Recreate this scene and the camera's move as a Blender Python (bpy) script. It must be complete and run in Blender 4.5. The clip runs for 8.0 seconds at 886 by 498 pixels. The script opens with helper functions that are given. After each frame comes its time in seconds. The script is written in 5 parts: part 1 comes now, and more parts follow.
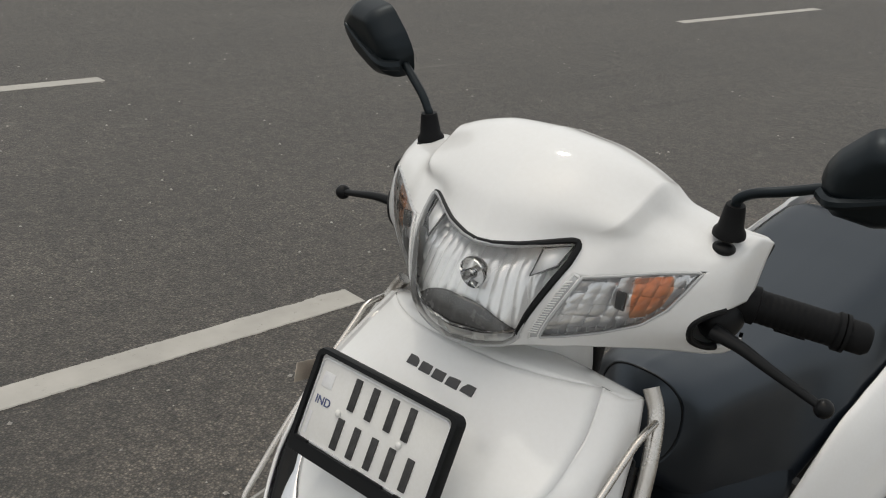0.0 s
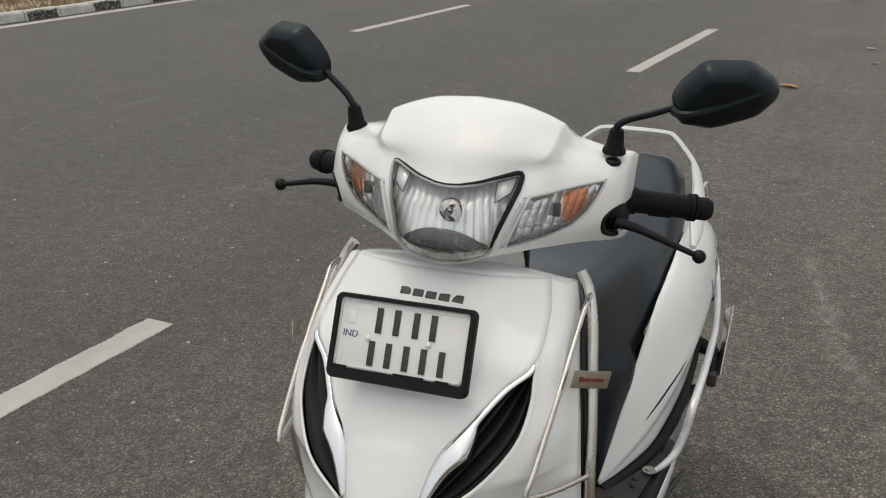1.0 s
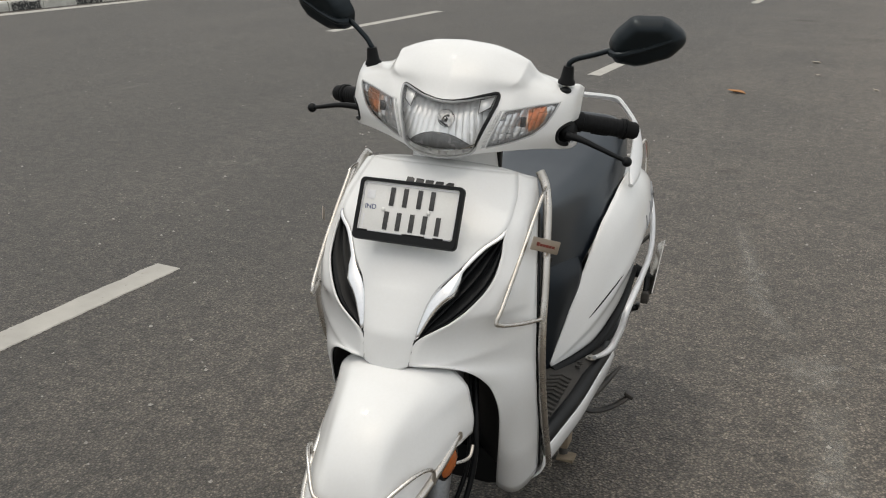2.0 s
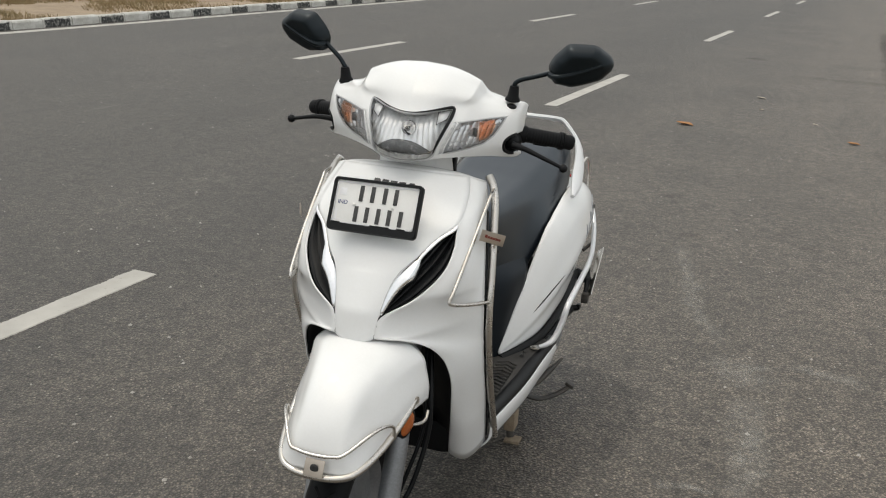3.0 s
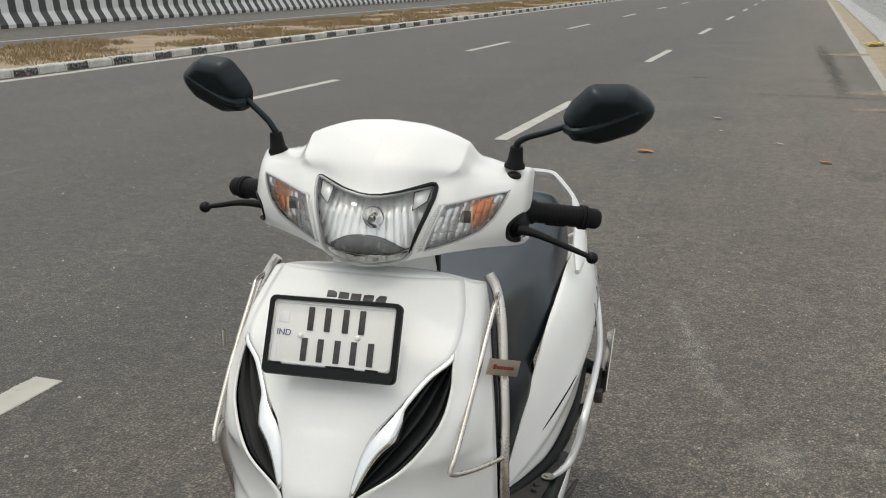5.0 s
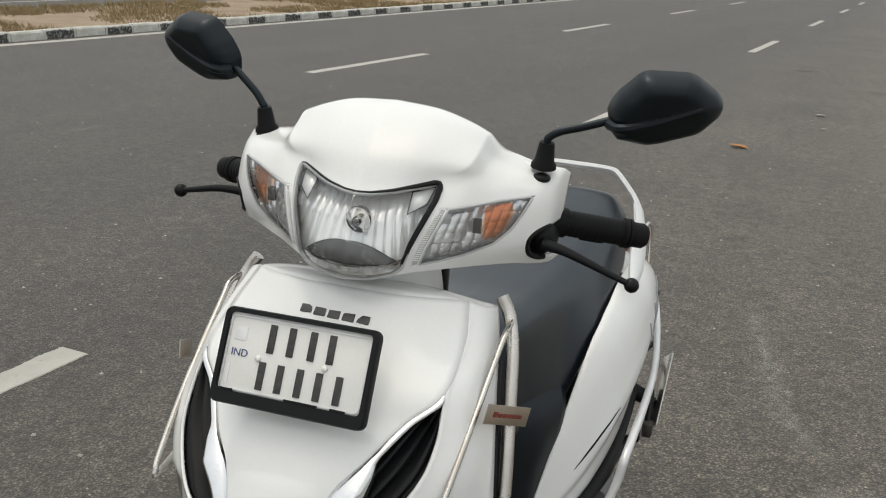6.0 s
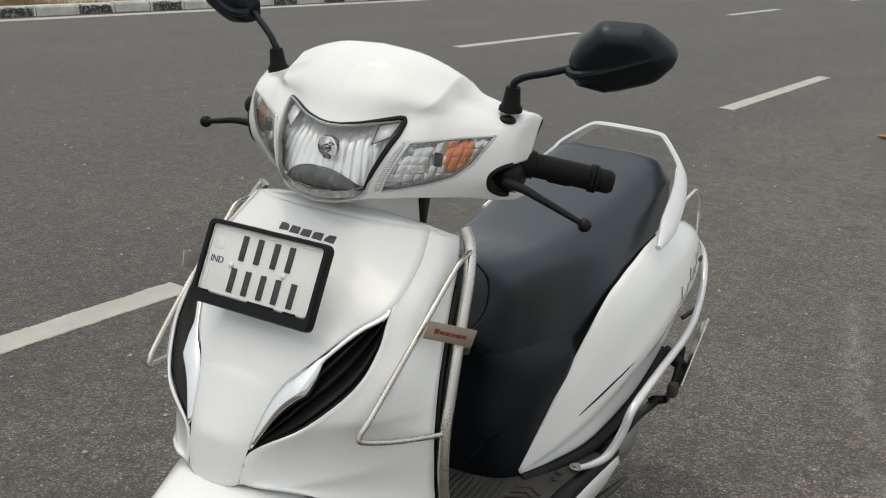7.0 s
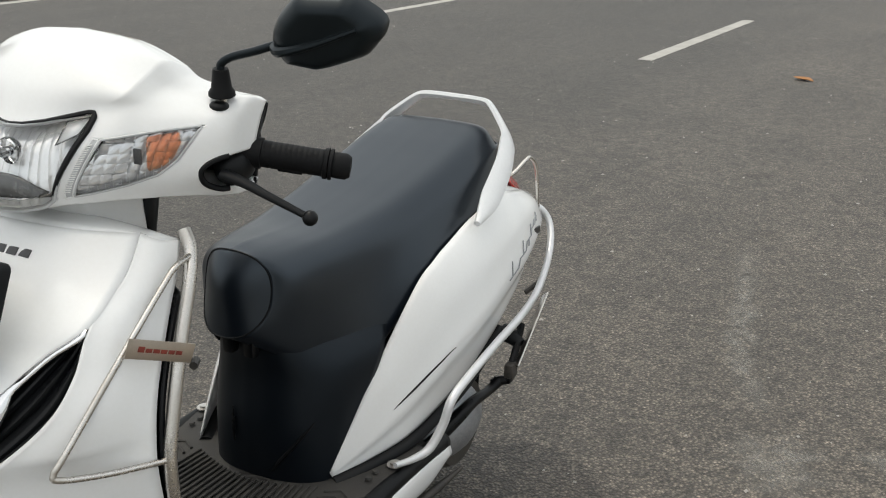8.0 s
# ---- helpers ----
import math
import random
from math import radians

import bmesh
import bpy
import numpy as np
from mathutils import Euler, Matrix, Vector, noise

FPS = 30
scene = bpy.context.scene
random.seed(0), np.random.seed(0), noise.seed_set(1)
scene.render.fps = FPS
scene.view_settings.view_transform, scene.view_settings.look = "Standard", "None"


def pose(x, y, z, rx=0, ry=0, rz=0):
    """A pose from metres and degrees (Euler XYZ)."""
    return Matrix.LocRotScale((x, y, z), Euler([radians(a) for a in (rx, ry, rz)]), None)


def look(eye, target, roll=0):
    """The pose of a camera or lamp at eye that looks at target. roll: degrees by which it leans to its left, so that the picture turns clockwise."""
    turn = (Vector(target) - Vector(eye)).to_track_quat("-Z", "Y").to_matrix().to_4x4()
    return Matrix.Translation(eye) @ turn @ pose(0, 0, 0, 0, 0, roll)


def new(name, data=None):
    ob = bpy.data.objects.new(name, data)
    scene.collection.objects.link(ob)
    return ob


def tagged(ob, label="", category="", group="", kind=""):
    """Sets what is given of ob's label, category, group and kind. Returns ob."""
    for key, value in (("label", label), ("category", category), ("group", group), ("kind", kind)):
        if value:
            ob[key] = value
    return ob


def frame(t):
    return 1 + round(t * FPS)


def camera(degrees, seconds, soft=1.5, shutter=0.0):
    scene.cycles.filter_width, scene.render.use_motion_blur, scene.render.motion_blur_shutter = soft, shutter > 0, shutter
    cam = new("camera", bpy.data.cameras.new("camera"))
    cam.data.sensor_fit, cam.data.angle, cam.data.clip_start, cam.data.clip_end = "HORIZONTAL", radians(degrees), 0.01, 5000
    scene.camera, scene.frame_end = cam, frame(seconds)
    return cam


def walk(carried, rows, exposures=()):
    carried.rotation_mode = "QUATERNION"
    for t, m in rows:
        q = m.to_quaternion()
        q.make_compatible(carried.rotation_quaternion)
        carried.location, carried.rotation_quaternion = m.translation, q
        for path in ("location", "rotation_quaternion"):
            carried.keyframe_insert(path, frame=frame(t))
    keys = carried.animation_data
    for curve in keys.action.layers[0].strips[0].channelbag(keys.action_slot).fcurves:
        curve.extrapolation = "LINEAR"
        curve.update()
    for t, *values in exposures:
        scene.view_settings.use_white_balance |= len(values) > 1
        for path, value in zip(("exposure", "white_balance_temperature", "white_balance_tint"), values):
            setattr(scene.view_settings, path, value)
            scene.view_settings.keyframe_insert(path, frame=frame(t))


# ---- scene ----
import functools

cam = camera(48.0, 8.0, soft=1.1)
PATH = [
    (0, (0.648, -0.914, 1.488), (-0.589, 0.475, 0.752), 3.9),
    (0.5, (0.56, -1.129, 1.509), (-0.346, 0.519, 0.827), 1.5),
    (1, (0.537, -1.409, 1.509), (-0.189, 0.325, 0.826), -0.5),
    (1.5, (0.626, -1.71, 1.49), (-0.04, 0.059, 0.835), 0.2),
    (1.7, (0.656, -1.809, 1.474), (-0.007, -0.044, 0.805), 1.1),
    (2.8, (0.788, -2.222, 1.493), (0.148, -0.424, 0.893), 3.0),
    (3, (0.806, -2.25, 1.495), (0.214, -0.436, 0.897), 3.2),
    (3.5, (0.801, -2.13, 1.474), (0.26, -0.299, 0.876), 3.1),
    (4, (0.77, -1.91, 1.464), (0.283, -0.064, 0.868), 2.6),
    (4.5, (0.649, -1.763, 1.46), (0.161, 0.091, 0.889), 1.3),
    (4.7, (0.562, -1.693, 1.457), (0.072, 0.171, 0.923), 0.4),
    (5.8, (0.495, -1.35, 1.424), (-0.046, 0.49, 0.857), 1.8),
    (6, (0.547, -1.277, 1.418), (-0.105, 0.522, 0.836), 2.9),
    (6.5, (0.669, -1.245, 1.408), (-0.146, 0.476, 0.797), 3.9),
    (7, (0.851, -1.279, 1.4), (-0.081, 0.373, 0.765), 3.7),
    (7.5, (0.98, -1.202, 1.413), (0.063, 0.446, 0.747), 3.1),
    (8, (1.064, -0.993, 1.405), (0.206, 0.673, 0.706), 0.5),
]
walk(cam, [(t, look(eye, target, roll)) for t, eye, target, roll in PATH],
     [(0, 0.17, 6950, 6), (1.0, 0.30, 6950, 6), (1.5, 0.33, 6950, 6), (3.0, 0.52, 6900, 5), (4.5, 0.53, 6900, 4), (7.0, 0.43, 6850, 4), (8.0, 0.62, 6800, 4)])

# ---- light: a bright hazy sky with a veiled sun high overhead ----
world = bpy.data.worlds.new("sky")
scene.world = world
world.use_nodes = True
wn = world.node_tree.nodes
sky = wn.new("ShaderNodeTexSky")
sky.sky_type, sky.sun_disc = "NISHITA", False
sky.sun_elevation, sky.sun_rotation = radians(76), radians(200)
sky.air_density, sky.dust_density, sky.ozone_density = 1.0, 6.0, 1.0
wn["Background"].inputs["Strength"].default_value = 0.15
veil = wn.new("ShaderNodeMix")
veil.data_type = "RGBA"
veil.inputs[0].default_value = 0.75
# an overcast sky is darker towards the horizon than overhead
where = wn.new("ShaderNodeTexCoord")
height = wn.new("ShaderNodeSeparateXYZ")
world.node_tree.links.new(where.outputs["Generated"], height.inputs[0])
rise = wn.new("ShaderNodeValToRGB")
rise.color_ramp.elements[0].position, rise.color_ramp.elements[0].color = 0.0, (3.8, 3.85, 4.0, 1)
rise.color_ramp.elements[1].position, rise.color_ramp.elements[1].color = 1.0, (5.75, 5.8, 6.05, 1)
world.node_tree.links.new(height.outputs["Z"], rise.inputs["Fac"])
world.node_tree.links.new(rise.outputs["Color"], veil.inputs[7])
world.node_tree.links.new(sky.outputs["Color"], veil.inputs[6])
world.node_tree.links.new(veil.outputs[2], wn["Background"].inputs["Color"])
sun = new("sun", bpy.data.lights.new("sun", "SUN"))
sun.data.energy, sun.data.angle, sun.data.color = 0.58, radians(2), (1.0, 0.965, 0.92)
sun.matrix_world = look((-2.0, 0.9, 5.5), (0, 0, 0))


# ---- materials ----
def material(name, colour, rough=0.5, metal=0.0, coat=0.0, spec=0.5):
    m = bpy.data.materials.new(name)
    m.use_nodes = True
    b = m.node_tree.nodes["Principled BSDF"]
    b.inputs["Base Color"].default_value = (*colour, 1)
    b.inputs["Roughness"].default_value = rough
    b.inputs["Metallic"].default_value = metal
    b.inputs["Coat Weight"].default_value = coat
    b.inputs["Coat Roughness"].default_value = 0.04
    b.inputs["Specular IOR Level"].default_value = spec
    return m


def node(m, kind, **values):
    n = m.node_tree.nodes.new(kind)
    for key, value in values.items():
        if key in n.inputs:
            n.inputs[key].default_value = value
    return n


def wire(m, a, b):
    m.node_tree.links.new(a, b)


def place(m):
    return node(m, "ShaderNodeTexCoord").outputs["Object"]


def ramp(m, source, stops):
    r = m.node_tree.nodes.new("ShaderNodeValToRGB")
    els = r.color_ramp.elements
    while len(els) < len(stops):
        els.new(0.5)
    for e, (at, c) in zip(els, stops):
        e.position, e.color = at, (*c, 1) if len(c) == 3 else c
    wire(m, source, r.inputs["Fac"])
    return r.outputs["Color"]


def grey(v):
    return (v, v, v)


def mixed(m, fac, a, b, kind="MIX"):
    n = m.node_tree.nodes.new("ShaderNodeMix")
    n.data_type, n.blend_type = "RGBA", kind
    for socket, value in ((n.inputs[0], fac), (n.inputs[6], a), (n.inputs[7], b)):
        if isinstance(value, (int, float)):
            socket.default_value = value
        elif isinstance(value, tuple):
            socket.default_value = (*value, 1)
        else:
            wire(m, value, socket)
    return n.outputs[2]


def noise_of(m, scale, detail=4.0, rough=0.55, coord=None, stretch=None):
    n = node(m, "ShaderNodeTexNoise", Scale=scale, Detail=detail, Roughness=rough)
    c = coord or place(m)
    if stretch:
        mp = m.node_tree.nodes.new("ShaderNodeMapping")
        mp.inputs["Scale"].default_value = stretch
        wire(m, c, mp.inputs["Vector"])
        c = mp.outputs["Vector"]
    wire(m, c, n.inputs["Vector"])
    return n.outputs["Fac"]


def shader(m):
    return m.node_tree.nodes["Principled BSDF"]


def relief(m, height, strength, distance):
    b = node(m, "ShaderNodeBump", Strength=strength, Distance=distance)
    wire(m, height, b.inputs["Height"])
    wire(m, b.outputs["Normal"], shader(m).inputs["Normal"])


def worn(name, colour, other, scale, rough=(0.4, 0.6), metal=0.0, fine=180.0, bump=0.1, depth=0.001, coat=0.0, lo=0.35, hi=0.65, spec=0.5):
    """A surface that varies at two scales between two colours, with fine relief."""
    m = material(name, colour, rough[0], metal, coat, spec)
    big, small = noise_of(m, scale), noise_of(m, fine, 3.0)
    both = mixed(m, 0.35, big, small)
    wire(m, ramp(m, both, ((lo, colour), (hi, other))), shader(m).inputs["Base Color"])
    wire(m, ramp(m, both, ((lo, grey(rough[0])), (hi, grey(rough[1])))), shader(m).inputs["Roughness"])
    if bump > 0.015:
        relief(m, small, bump, depth)
    return m


white_paint = worn("white_paint", (0.765, 0.775, 0.78), (0.735, 0.74, 0.737), 5.0, (0.42, 0.5), bump=0.0, coat=1.0, spec=0.05)
black_plastic = worn("black_plastic", (0.0038, 0.0045, 0.0055), (0.008, 0.0088, 0.0098), 9.0, (0.40, 0.52), fine=900.0, bump=0.12, depth=0.0004, spec=0.20)
cover_plastic = worn("cover_plastic", (0.0030, 0.0046, 0.0070), (0.0060, 0.0080, 0.0110), 7.0, (0.34, 0.42), fine=900.0, bump=0.15, depth=0.0004, spec=0.27)
gloss_black = worn("gloss_black", (0.0035, 0.004, 0.005), (0.0070, 0.0075, 0.0085), 9.0, (0.26, 0.38), bump=0.01, spec=0.2)
mirror_black = worn("mirror_black", (0.0028, 0.0048, 0.0058), (0.005, 0.0075, 0.0088), 12.0, (0.36, 0.46), fine=1200.0, bump=0.05, depth=0.0003, spec=0.30)
rubber = worn("rubber", (0.0042, 0.0046, 0.0054), (0.0095, 0.0098, 0.0105), 14.0, (0.5, 0.7), fine=600.0, bump=0.2, depth=0.0006, spec=0.14)
mat_rubber = worn("mat_rubber", (0.014, 0.014, 0.014), (0.055, 0.051, 0.046), 10.0, (0.65, 0.9), fine=300.0, bump=0.2, depth=0.0008)
vinyl = worn("vinyl", (0.0030, 0.0050, 0.0085), (0.0060, 0.0085, 0.0130), 6.0, (0.29, 0.37), fine=700.0, bump=0.10, depth=0.0003, spec=0.70)
for m in (vinyl, cover_plastic, mirror_black):
    shader(m).inputs["Specular Tint"].default_value = (0.78, 0.89, 1.0, 1)
chrome = worn("chrome", (0.82, 0.83, 0.84), (0.74, 0.74, 0.75), 20.0, (0.05, 0.12), metal=1.0, bump=0.0)
steel = worn("steel", (0.62, 0.60, 0.57), (0.50, 0.47, 0.43), 16.0, (0.22, 0.36), metal=1.0, fine=400.0, bump=0.03)
brushed = worn("brushed", (0.50, 0.44, 0.38), (0.42, 0.37, 0.32), 30.0, (0.35, 0.45), metal=1.0, fine=500.0, bump=0.05)
silver = worn("silver_paint", (0.68, 0.69, 0.71), (0.63, 0.64, 0.65), 8.0, (0.30, 0.38), metal=0.3, bump=0.0, coat=0.5)
silver_white = worn("pale_silver_paint", (0.74, 0.75, 0.76), (0.68, 0.69, 0.70), 8.0, (0.34, 0.42), metal=0.1, bump=0.0, coat=0.4)
alloy = worn("grey_alloy", (0.36, 0.37, 0.39), (0.26, 0.27, 0.28), 12.0, (0.4, 0.55), metal=0.7, bump=0.05)
dark_metal = worn("dark_metal", (0.03, 0.03, 0.03), (0.09, 0.08, 0.07), 14.0, (0.5, 0.7), metal=0.3, bump=0.2)
rusty = worn("rusty_metal", (0.20, 0.15, 0.10), (0.32, 0.26, 0.19), 30.0, (0.6, 0.8), metal=0.2, bump=0.3)
reflector = worn("lamp_reflector", (0.93, 0.94, 0.95), (0.88, 0.89, 0.90), 25.0, (0.07, 0.13), metal=0.33, bump=0.0)
corner_silver = worn("corner_silver", (0.93, 0.94, 0.95), (0.88, 0.88, 0.89), 40.0, (0.18, 0.26), metal=0.15, bump=0.0)
lamp_grey = worn("lamp_grey", (0.09, 0.092, 0.095), (0.16, 0.162, 0.165), 40.0, (0.2, 0.3), metal=0.3, bump=0.0)
signal_silver = worn("signal_silver", (0.86, 0.86, 0.87), (0.66, 0.67, 0.69), 60.0, (0.08, 0.15), metal=0.6, bump=0.0)
frosted = worn("frosted_lamp", (0.50, 0.51, 0.52), (0.38, 0.39, 0.40), 30.0, (0.15, 0.3), fine=300.0, bump=0.05)
amber = worn("amber", (0.36, 0.085, 0.015), (0.46, 0.13, 0.03), 40.0, (0.15, 0.25), fine=200.0, bump=0.1)
red_lens = worn("red_lens", (0.45, 0.03, 0.02), (0.3, 0.02, 0.02), 20.0, (0.1, 0.2), bump=0.02)
plate_white = worn("plate_white", (0.74, 0.74, 0.73), (0.68, 0.68, 0.66), 14.0, (0.35, 0.5), fine=300.0, bump=0.04)
ink = worn("dark_ink", (0.014, 0.014, 0.015), (0.05, 0.05, 0.05), 160.0, (0.4, 0.6), fine=900.0, bump=0.1)
emblem_grey = material("emblem_grey", (0.05, 0.05, 0.052), 0.35, 0.4)
blue_ink = material("blue_ink", (0.06, 0.08, 0.19), 0.5)
red_ink = worn("red_ink", (0.22, 0.035, 0.02), (0.14, 0.02, 0.015), 60.0, (0.4, 0.5))
foil = worn("foil", (0.78, 0.79, 0.80), (0.66, 0.66, 0.68), 60.0, (0.3, 0.4), bump=0.02)
mirror_glass = material("mirror_glass", (0.85, 0.86, 0.87), 0.02, 1.0)


def clear_material(name, tint, gloss=0.03):
    m = bpy.data.materials.new(name)
    m.use_nodes = True
    n = m.node_tree.nodes
    n.remove(n["Principled BSDF"])
    see = n.new("ShaderNodeBsdfTransparent")
    see.inputs["Color"].default_value = (*tint, 1)
    shine = n.new("ShaderNodeBsdfGlossy")
    shine.inputs["Roughness"].default_value = gloss
    fres = n.new("ShaderNodeFresnel")
    fres.inputs["IOR"].default_value = 1.5
    mix = n.new("ShaderNodeMixShader")
    wire(m, fres.outputs[0], mix.inputs[0])
    wire(m, see.outputs[0], mix.inputs[1])
    wire(m, shine.outputs[0], mix.inputs[2])
    wire(m, mix.outputs[0], n["Material Output"].inputs["Surface"])
    return m


clear = clear_material("clear_lens", (0.96, 0.965, 0.965))
amber_clear = clear_material("amber_lens", (1.0, 0.54, 0.33), 0.1)


def asphalt_material():
    m = material("asphalt", (0.1, 0.095, 0.09), 0.62, spec=0.6)
    c = place(m)
    vor = node(m, "ShaderNodeTexVoronoi", Scale=135.0)
    wire(m, c, vor.inputs["Vector"])
    stones = ramp(m, vor.outputs["Color"], ((0.18, (0.056, 0.053, 0.049)), (0.50, (0.112, 0.107, 0.099)), (0.82, (0.180, 0.169, 0.155)), (0.985, (0.30, 0.278, 0.252))))
    stones = mixed(m, 1.0, stones, ramp(m, vor.outputs["Distance"], ((0.25, grey(1.12)), (0.62, grey(0.42)))), "MULTIPLY")
    fine = noise_of(m, 300.0, 3.0, coord=c)
    patches = noise_of(m, 0.9, 6.0, 0.6, coord=c)
    lanes = noise_of(m, 0.55, 5.0, 0.6, coord=c, stretch=(1.6, 0.10, 1.0))
    scuff = noise_of(m, 3.2, 8.0, 0.7, coord=c, stretch=(1.0, 0.5, 1.0))
    tone = mixed(m, 0.5, patches, lanes)
    base = mixed(m, 1.0, stones, ramp(m, tone, ((0.34, grey(0.76)), (0.66, grey(1.24)))), "MULTIPLY")
    base = mixed(m, 1.0, base, ramp(m, fine, ((0.28, (0.62, 0.60, 0.58)), (0.72, (1.40, 1.35, 1.29)))), "MULTIPLY")
    clumps = noise_of(m, 30.0, 6.0, 0.72, coord=c)
    base = mixed(m, 1.0, base, ramp(m, clumps, ((0.30, grey(0.50)), (0.48, grey(1.0)), (0.68, grey(1.36)))), "MULTIPLY")
    mottle = noise_of(m, 11.0, 5.0, 0.7, coord=c)
    base = mixed(m, 1.0, base, ramp(m, mottle, ((0.34, grey(0.66)), (0.52, grey(1.02)), (0.68, grey(1.30)))), "MULTIPLY")
    pale = ramp(m, scuff, ((0.63, grey(0.0)), (0.78, grey(0.6))))
    base = mixed(m, pale, base, (0.30, 0.285, 0.26))
    drag = noise_of(m, 1.7, 9.0, 0.72, coord=c, stretch=(2.6, 0.22, 1.0))
    base = mixed(m, ramp(m, drag, ((0.64, grey(0.0)), (0.74, grey(0.35)))), base, (0.34, 0.325, 0.30))
    skid = noise_of(m, 1.1, 7.0, 0.66, coord=c, stretch=(3.4, 0.16, 1.0))
    base = mixed(m, 1.0, base, ramp(m, skid, ((0.30, grey(0.66)), (0.42, grey(1.0)))), "MULTIPLY")
    # lighter and warmer towards the sandy shoulder
    axes = node(m, "ShaderNodeSeparateXYZ")
    wire(m, c, axes.inputs[0])
    wobble = node(m, "ShaderNodeMath")
    wobble.operation = "MULTIPLY_ADD"
    wire(m, patches, wobble.inputs[0])
    wobble.inputs[1].default_value = 1.6
    wire(m, axes.outputs[0], wobble.inputs[2])
    reach_x = node(m, "ShaderNodeMapRange")
    reach_x.inputs[1].default_value, reach_x.inputs[2].default_value = -1.0, 2.1
    wire(m, wobble.outputs[0], reach_x.inputs[0])
    base = mixed(m, 1.0, base, ramp(m, reach_x.outputs[0], ((0.0, (0.600, 0.578, 0.552)), (1.0, (1.215, 1.135, 1.040)))), "MULTIPLY")
    wire(m, base, shader(m).inputs["Base Color"])
    dist = node(m, "ShaderNodeTexVoronoi", Scale=135.0)
    wire(m, c, dist.inputs["Vector"])
    relief(m, dist.outputs["Distance"], 0.9, 0.004)
    return m


asphalt = asphalt_material()


def line_paint_material(name="road_paint", low=0.60, high=0.72):
    m = material(name, (0.6, 0.59, 0.55), 0.75)
    c = place(m)
    wear = noise_of(m, 38.0, 8.0, 0.7, coord=c)
    dirt = noise_of(m, 5.0, 5.0, coord=c)
    base = ramp(m, dirt, ((0.3, (0.33, 0.32, 0.295)), (0.7, (0.43, 0.415, 0.385))))
    base = mixed(m, ramp(m, wear, ((low, grey(0.0)), (high, grey(0.75)))), base, (0.15, 0.145, 0.135))
    wire(m, base, shader(m).inputs["Base Color"])
    relief(m, wear, 0.4, 0.003)
    return m


road_paint = line_paint_material()
dusty_paint = line_paint_material("dusty_paint", 0.42, 0.66)
soil = worn("dry_soil", (0.20, 0.145, 0.095), (0.32, 0.25, 0.175), 1.6, (0.9, 0.95), fine=25.0, bump=0.6, depth=0.03)
sand = worn("sand", (0.36, 0.30, 0.21), (0.26, 0.225, 0.17), 2.0, (0.9, 0.95), fine=60.0, bump=0.5, depth=0.02)
dry_grass = worn("dry_grass", (0.29, 0.21, 0.115), (0.17, 0.135, 0.065), 2.5, (0.8, 0.9), fine=40.0, bump=0.0)
kerb_white = worn("kerb_white", (0.56, 0.56, 0.53), (0.36, 0.35, 0.32), 6.0, (0.8, 0.9), fine=40.0, bump=0.3, depth=0.004)
def kerb_patch_material():
    """Whitewashed concrete with a worn black patch painted on the road face."""
    m = material("kerb_patch", (0.5, 0.5, 0.48), 0.85)
    c = place(m)
    axes = node(m, "ShaderNodeSeparateXYZ")
    info = node(m, "ShaderNodeObjectInfo")
    shift = node(m, "ShaderNodeVectorMath")
    shift.operation = "ADD"
    wire(m, c, shift.inputs[0])
    wire(m, info.outputs["Location"], shift.inputs[1])
    rag = noise_of(m, 9.0, 6.0, 0.7, coord=shift.outputs[0])
    wear = noise_of(m, 26.0, 5.0, 0.65, coord=shift.outputs[0])
    wire(m, c, axes.inputs[0])

    def edge(source, mid, width, up):
        n = node(m, "ShaderNodeMath")
        n.operation = "MULTIPLY_ADD"
        wire(m, rag, n.inputs[0])
        n.inputs[1].default_value = 0.12
        wire(m, source, n.inputs[2])
        return ramp(m, n.outputs[0], ((mid - width, grey(1.0 - up)), (mid + width, grey(float(up)))))

    tall = edge(axes.outputs["Z"], 0.060 + 0.105, 0.006, False)
    fore = edge(axes.outputs["Y"], 0.060 + 0.035, 0.012, True)
    aft = edge(axes.outputs["Y"], 0.060 + 0.515, 0.012, False)
    patch = mixed(m, 1.0, mixed(m, 1.0, tall, fore, "MULTIPLY"), aft, "MULTIPLY")
    patch = mixed(m, 1.0, patch, ramp(m, wear, ((0.50, grey(1.0)), (0.66, grey(0.25)))), "MULTIPLY")
    pale = ramp(m, wear, ((0.35, (0.52, 0.52, 0.49)), (0.68, (0.34, 0.33, 0.30))))
    wire(m, mixed(m, patch, pale, (0.030, 0.032, 0.032)), shader(m).inputs["Base Color"])
    relief(m, wear, 0.3, 0.004)
    return m


kerb_black = kerb_patch_material()
wall_white = worn("barrier_white", (0.58, 0.59, 0.60), (0.46, 0.46, 0.46), 1.5, (0.7, 0.85), fine=30.0, bump=0.2, depth=0.004)
wall_black = worn("barrier_black", (0.025, 0.027, 0.028), (0.06, 0.062, 0.062), 1.5, (0.6, 0.8), fine=30.0, bump=0.2, depth=0.004)
wall_grey = worn("barrier_grey", (0.10, 0.105, 0.11), (0.22, 0.225, 0.23), 2.0, (0.7, 0.85), fine=30.0, bump=0.2, depth=0.004)
leaf_orange = worn("fallen_leaf", (0.42, 0.19, 0.06), (0.30, 0.14, 0.05), 60.0, (0.6, 0.8), bump=0.3)
leaf_pale = worn("bleached_leaf", (0.46, 0.41, 0.34), (0.36, 0.31, 0.25), 60.0, (0.6, 0.8), bump=0.3)
